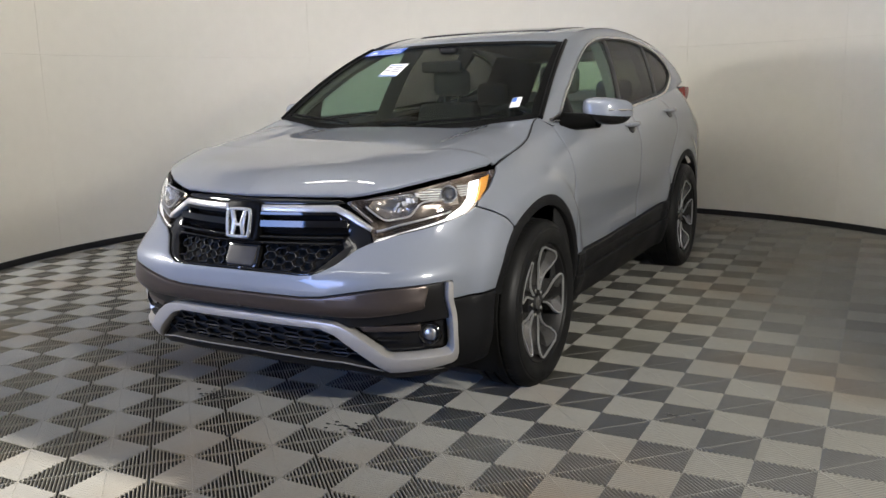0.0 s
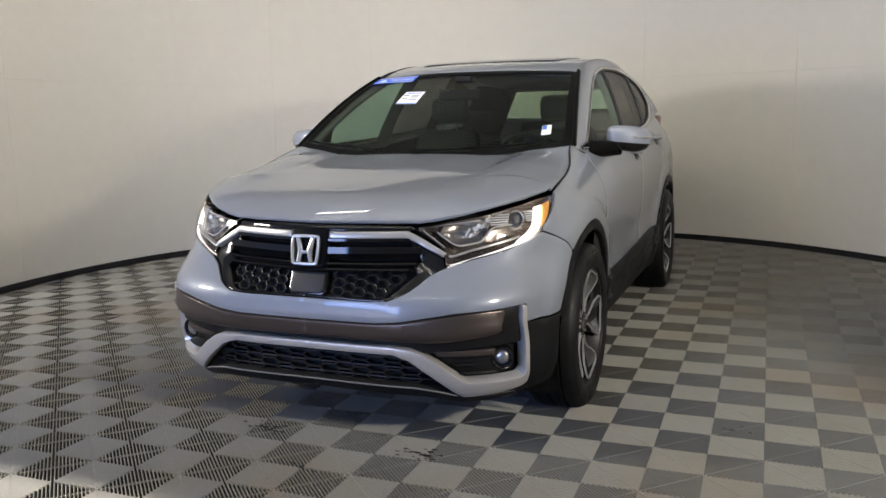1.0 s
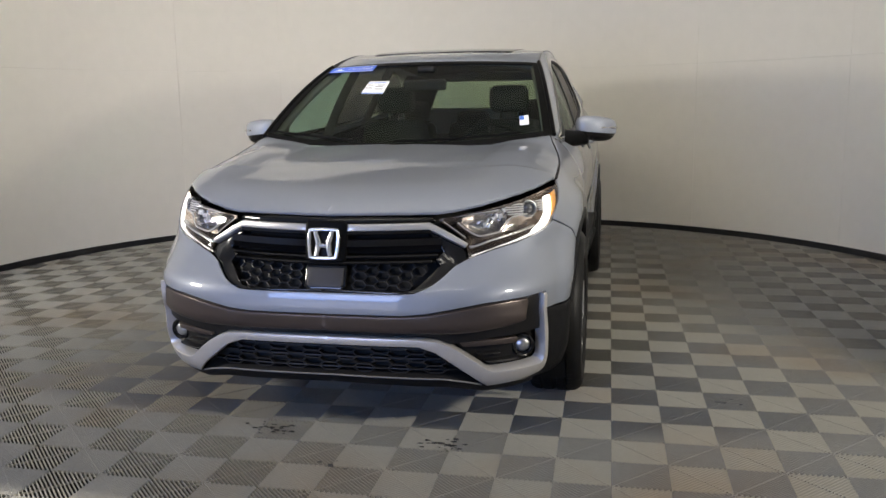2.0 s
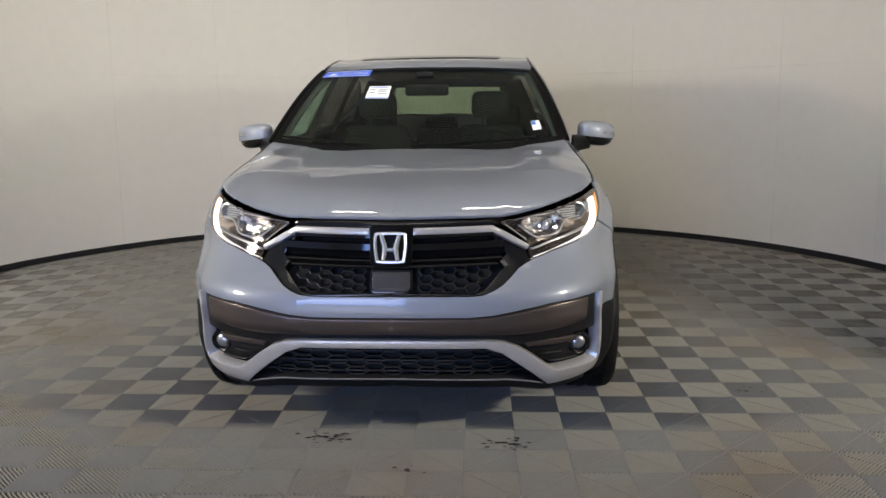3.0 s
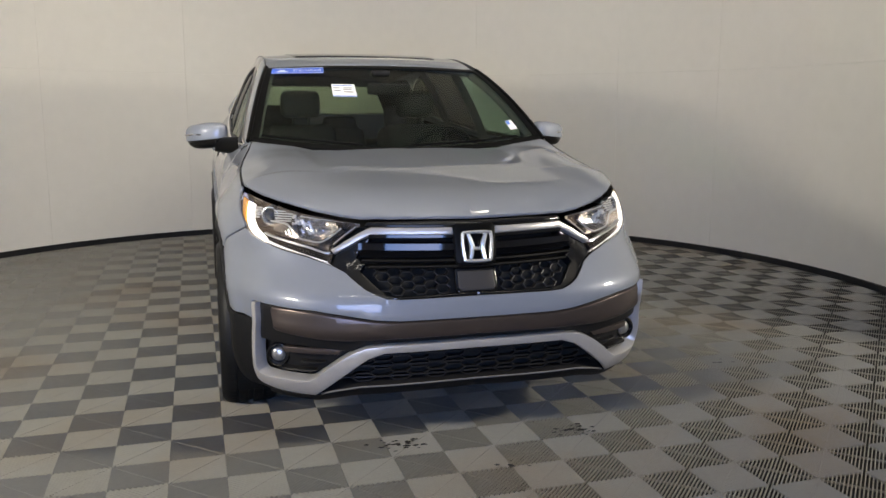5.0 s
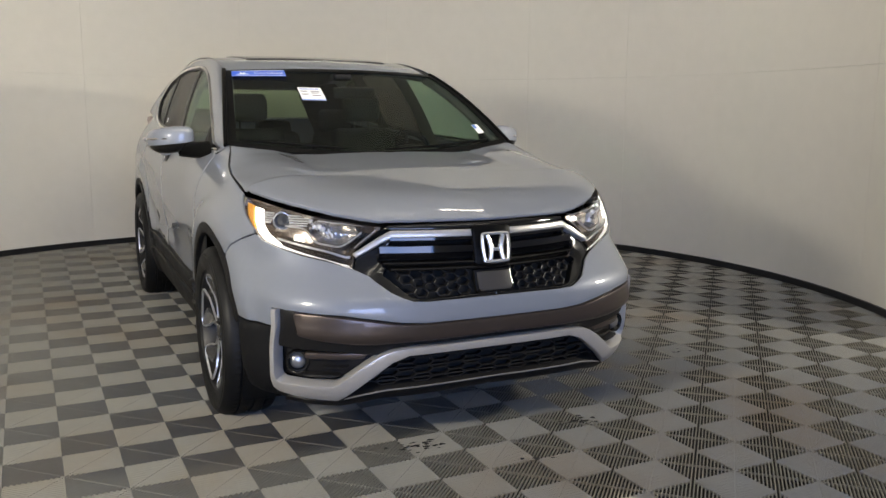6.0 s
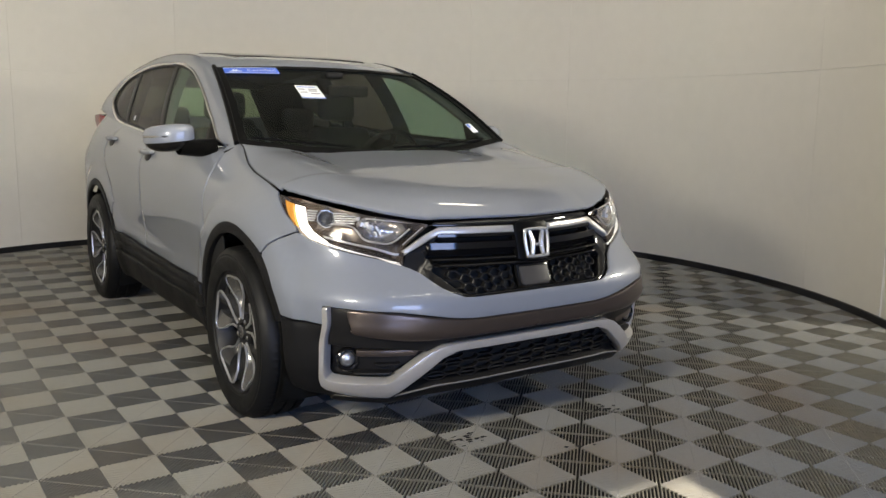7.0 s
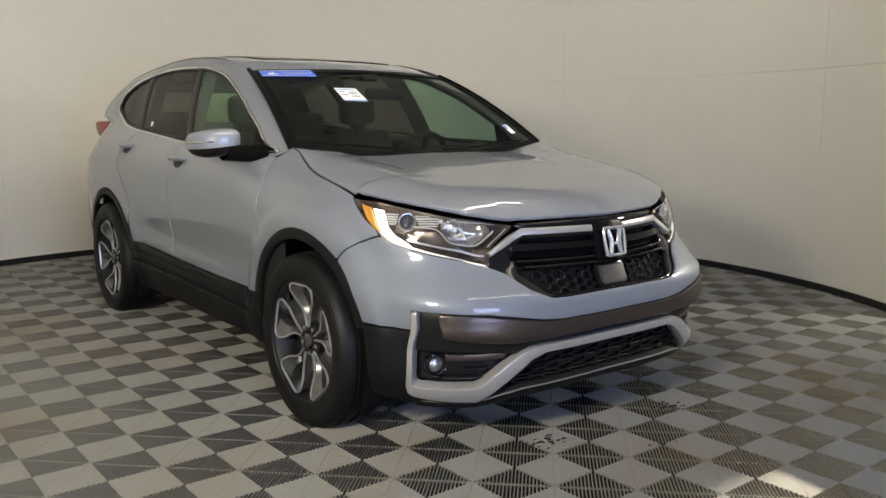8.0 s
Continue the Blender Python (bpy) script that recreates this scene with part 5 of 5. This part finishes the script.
for _x in (-0.37, 0.37):
    seat(_x, 2.28, 0.52, 1.20, 1.39, "front_seat")
for _x in (-0.46, 0.0, 0.46):
    seat(_x, 3.12, 0.44, 1.16, 1.30 if _x else 1.22, "rear_seat")
for _s in (1, -1):
    for ya, yb in ((2.36, 2.44), (3.12, 3.20)):
        b = grid_mesh([[Vector((glass_x(y + t * (ya - yb) * 0 - (1.55 - z) * 0.28, z) - 0.03, y - (1.55 - z) * 0.28, z)) for y in (ya - 0.05, yb + 0.06)] for z in (0.7, 1.10, 1.2, 1.3, 1.4, 1.5, 1.56) for t in (0,)])
        bmesh.ops.solidify(b, geom=b.faces[:], thickness=0.03)
        part("post_trim", b if _s > 0 else mirrored(b), M_POST, car, "light grey pillar trim")
    # inner face of the front pillar
    b = bmesh.new()
    tube(b, [ws_surf(_s * 0.985, v) + Vector((-_s * 0.012, 0.035, -0.02)) for v in (0.0, 0.2, 0.4, 0.6, 0.8, 1.0)], 0.028, 8)
    part("post_trim", b, M_POST, car, "light grey pillar trim")
    b = panel([(1.30, 0.55), (3.9, 0.55), (3.9, 1.14), (3.17, 1.13), (2.27, 1.075), (1.30, 1.06)], lambda y, z: Vector((0.80 - 0.04 * (z - 0.6), y, z)), 0.02, 0.2, 0.1, 0.01)
    part("door_lining", b if _s > 0 else mirrored(b), M_DASH, car, "black door lining")
for _s in (1, -1):
    # lining of the rear pillars, between the last side window and the rear one
    b = grid_mesh([[Vector((glass_x(3.66 + 0.10 * (1.5 - z), z) - 0.035, 3.66 + 0.10 * (1.5 - z), z)), Vector((0.56 - 0.30 * (z - 1.2) + 0.0, 4.05, z)), Vector((0.545 - 0.42 * (z - 1.2), 4.20, z))] for z in (0.95, 1.12, 1.24, 1.34, 1.42, 1.50)])
    bmesh.ops.solidify(b, geom=b.faces[:], thickness=0.02)
    part("post_trim", b if _s > 0 else mirrored(b), M_DASH, car, "dark rear pillar lining")
part("headliner", panel([(-0.96, 1.90), (0.96, 1.90), (0.96, 4.08), (-0.96, 4.08)], roof_surf, 0.01, 0.15, 0.1, 0, -0.035), M_LINER, car, "dark grey headliner")
rounded("rear_view_mirror", -0.10, 0.14, 1.60, 1.63, 1.355, 1.415, 0.014, M_DASH, "black interior mirror")
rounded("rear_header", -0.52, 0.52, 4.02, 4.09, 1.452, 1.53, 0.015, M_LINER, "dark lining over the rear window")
rounded("camera_housing", -0.05, 0.05, 1.72, 1.82, 1.455, 1.49, 0.012, M_DASH, "black sensor housing behind the glass")
rounded("parcel_shelf", -0.62, 0.62, 3.40, 4.25, 0.98, 1.02, 0.01, M_DASH)

# ---- things stuck on the windscreen ----
def on_glass(name, u0, u1, v0, v1, mat, label, category, tilt=0.0, lift=0.003):
    bm = panel([(u0, v0), (u1, v0), (u1 + tilt, v1), (u0 + tilt, v1)], ws_surf, 0.001, 0.05, 0.03, 0, lift)
    ob = link_mesh(name, bm, mat)
    return tagged(ob, label, category)


paper = on_glass("paper_sheet", -0.452, -0.266, 0.530, 0.700, M_WHITE, "white printed paper sheet on the windscreen", "paper")
for i, (a, b, v) in enumerate(((-0.445, -0.29, 0.672), (-0.36, -0.29, 0.640), (-0.365, -0.30, 0.618), (-0.36, -0.29, 0.586), (-0.44, -0.39, 0.640), (-0.44, -0.385, 0.60))):
    part("printed_bar", panel([(a, v), (b, v), (b, v + 0.009), (a, v + 0.009)], ws_surf, 0.0006, 0.05, 0.03, 0, 0.0042), M_INK if i else M_BLUEMARK, paper)
part("printed_bar", panel([(-0.452, 0.530), (-0.266, 0.530), (-0.266, 0.540), (-0.452, 0.540)], ws_surf, 0.0006, 0.05, 0.03, 0, 0.0042), M_BLUEMARK, paper)
banner = on_glass("sticker", -0.945, -0.500, 0.865, 0.975, M_BLUE, "blue banner sticker with white print on the windscreen", "sticker", lift=0.0065)
for a, b, c, d in ((-0.94, -0.505, 0.9665, 0.9705), (-0.94, -0.505, 0.8695, 0.8735)):
    part("printed_bar", panel([(a, c), (b, c), (b, d), (a, d)], ws_surf, 0.0006, 0.05, 0.03, 0, 0.0076), M_WHITE, banner)
part("printed_mark", panel([(-0.91, 0.895), (-0.80, 0.895), (-0.81, 0.906), (-0.83, 0.909), (-0.84, 0.940), (-0.855, 0.920), (-0.87, 0.940), (-0.88, 0.909)], ws_surf, 0.0006, 0.05, 0.01, 0, 0.0076), M_WHITE, banner)


def lettering(text, u, v, size, mat, parent):
    cu = bpy.data.curves.new("lettering", "FONT")
    cu.body, cu.size, cu.space_character = text, 1.0, 1.08
    ob = bpy.data.objects.new("lettering", cu)
    me = bpy.data.meshes.new_from_object(ob)
    bpy.data.objects.remove(ob)
    su, sv = size
    for vert in me.vertices:
        p = ws_surf(u + vert.co.x * su, v + vert.co.y * sv)
        vert.co = p + Vector((0, -0.0055, 0.0075))
    me.materials.append(mat)
    o = new("lettering", me)
    o.parent = parent
    return o


lettering("Certified", -0.765, 0.898, (0.062, 0.058), M_WHITE, banner)
tag = on_glass("sticker", 0.800, 0.860, 0.112, 0.208, M_WHITE, "small white and blue sticker at the windscreen's edge", "sticker", lift=0.003)
part("printed_bar", panel([(0.802, 0.165), (0.830, 0.165), (0.830, 0.204), (0.802, 0.204)], ws_surf, 0.0006, 0.05, 0.03, 0, 0.0042), M_BLUEMARK, tag)
# a small paper tag on the rear door's glass
tagged(link_mesh("sticker", mirrored(panel([(2.949, 1.211), (2.985, 1.211), (2.985, 1.239), (2.949, 1.239)], glass_surf, 0.001, 0.05, 0.03, 0, 0.002)), M_WHITE), "tiny white sticker on the dark rear door glass", "sticker")

# ---- marks on the floor ----
def floor_marks(name, cx, cy, n, reach, seed, label):
    """A group of small dried splashes, each with an uneven rim."""
    rng = random.Random(seed)
    e = tagged(new(name), label, "stain", "oil stains on the floor")
    e.location = (cx, cy, 0)
    for i in range(n):
        a, d = rng.uniform(0, 6.28), reach * rng.random() ** 1.4
        x, y, r = 1.7 * d * math.cos(a), d * math.sin(a), rng.uniform(0.0025, 0.008)
        bm = bmesh.new()
        k = 14
        lo = [(x + r * f * 1.6 * math.cos(2 * math.pi * j / k), y + r * f * math.sin(2 * math.pi * j / k)) for j, f in enumerate(rng.uniform(0.55, 1.25) for _ in range(k))]
        up = [bm.verts.new((px, py, 0.0009)) for px, py in lo]
        dn = [bm.verts.new((px, py, 0.0001)) for px, py in lo]
        bm.faces.new(up)
        for j in range(k):
            bm.faces.new((dn[j], dn[(j + 1) % k], up[(j + 1) % k], up[j]))
        part("splash", bm, M_OIL, e)
    return e


M_OIL = material("dried_oil", (0.018, 0.017, 0.018), 0.6, vary=0.2, scale=30)
floor_marks("oil_stain", -0.29, 0.07, 26, 0.08, 3, "dark dried oil splashes on the ribbed tiles under the bumper")
floor_marks("oil_stain", 0.42, 0.03, 26, 0.075, 4, "dark dried oil splashes on the ribbed tiles under the bumper")
floor_marks("oil_stain", 0.07, -0.24, 5, 0.05, 8, "a few small dark spots on the ribbed tiles")
floor_marks("oil_stain", 1.55, 0.66, 4, 0.06, 11, "a few small dark spots on the ribbed tiles")

# ---- floor tiles: ribbed plastic squares of 0.4 m, their four fields ribbed by turns along one diagonal or the other ----
TH, TOX, TOY = radians(0.797), 1.0472, 1.5811
CELL, RIBS, DEEP = 0.2, 22, 0.0105
TILE_AT = Matrix.Translation((TOX, TOY, 0)) @ Matrix.Rotation(TH, 4, "Z")


def clip_rib(c, w):
    """The part of the strip |(x + y) / sqrt2 - c| < w that lies in the unit field, as a polygon."""
    a = 0.0004
    poly = [(a, a), (CELL - a, a), (CELL - a, CELL - a), (a, CELL - a)]
    for sgn, lim in ((1, c + w), (-1, -(c - w))):
        out = []
        for p, q in zip(poly, poly[1:] + poly[:1]):
            fp, fq = lim - sgn * (p[0] + p[1]) / math.sqrt(2), lim - sgn * (q[0] + q[1]) / math.sqrt(2)
            if fp >= 0:
                out.append(p)
            if fp * fq < 0:
                t = fp / (fp - fq)
                out.append((p[0] + (q[0] - p[0]) * t, p[1] + (q[1] - p[1]) * t))
        poly = out
    return poly


def tile_geometry():
    """Vertices and faces of one tile, its corner at the origin."""
    vs, fs = [], []
    pitch = CELL * math.sqrt(2) / RIBS
    def prism(shapes, heights):
        k, b = len(shapes[0]), len(vs)
        shapes = [q for q in shapes if len(q) == k]
        heights = heights[:len(shapes) - 1] + heights[-1:] if len(shapes) < len(heights) else heights
        for pl, z in zip(shapes, heights):
            vs.extend([(x, y, z) for x, y in pl])
        fs.append(tuple(range(b, b + k)))
        for m in range(len(shapes) - 1):
            for i in range(k):
                j = (i + 1) % k
                fs.append((b + m * k + i, b + (m + 1) * k + i, b + (m + 1) * k + j, b + m * k + j))
    for ix in (0, 1):
        for iy in (0, 1):
            odd = (ix + iy) % 2 == 1
            for r in range(RIBS):
                shapes = []
                for w in (0.060, 0.140, 0.190):
                    poly = clip_rib((r + 0.5) * pitch, pitch * w)
                    if not odd:
                        poly = [(CELL - y, x) for x, y in poly]
                    shapes.append([(x + ix * CELL, y + iy * CELL) for x, y in poly])
                if len(shapes[0]) > 2:
                    prism(shapes, [0.0, -0.0022, -DEEP])
            # cross bar over the ribs along the other diagonal
            h, e = 0.0022, 0.003
            bar = [(e, e + h), (e + h, e), (CELL - e, CELL - e - h), (CELL - e - h, CELL - e)]
            if not odd:
                bar = [(CELL - y, x) for x, y in bar]
            area2 = sum(p[0] * q[1] - q[0] * p[1] for p, q in zip(bar, bar[1:] + bar[:1]))
            bar = bar if area2 > 0 else bar[::-1]
            prism([[(x + ix * CELL, y + iy * CELL) for x, y in bar]] * 2, [-0.0022, -0.0100])
    return vs, fs


_tv, _tf = tile_geometry()
tile_mesh = bpy.data.meshes.new("tile")
tile_mesh.from_pydata(_tv, [], _tf)
tile_mesh.materials.append(M_TILE)
floor = bpy.data.objects["floor"]
_near, _far = [], []
for i in range(-16, 11):
    for j in range(-10, 13):
        p = TILE_AT @ Vector((0.4 * i + 0.2, 0.4 * j + 0.2, 0))
        inside = math.hypot(p.x - CX, p.y - CY) < RAD + 0.3
        if not (inside or (p.y < 1.2 and abs(p.x) < 5.6)):
            continue
        if p.y < -2.25 - 0.0:
            continue
        ((_near if (-1.25 < p.y < 4.6 and math.hypot(p.x, p.y - 1.2) < 3.1) else _far)).append((i, j))
for i, j in _near:
    t = new("tile", tile_mesh)
    t.matrix_world = TILE_AT @ Matrix.Translation((0.4 * i, 0.4 * j, 0))
    t.parent = floor
_av, _af = [], []
for i, j in _far:
    b = len(_av) * 1
    _av.extend([tuple(TILE_AT @ Vector((x + 0.4 * i, y + 0.4 * j, z))) for x, y, z in _tv])
    _af.extend([tuple(k + b for k in f) for f in _tf])
me = bpy.data.meshes.new("far_tiles")
me.from_pydata(_av, [], _af)
me.materials.append(M_TILE)
tagged(new("far_tiles", me), kind="stuff").parent = floor
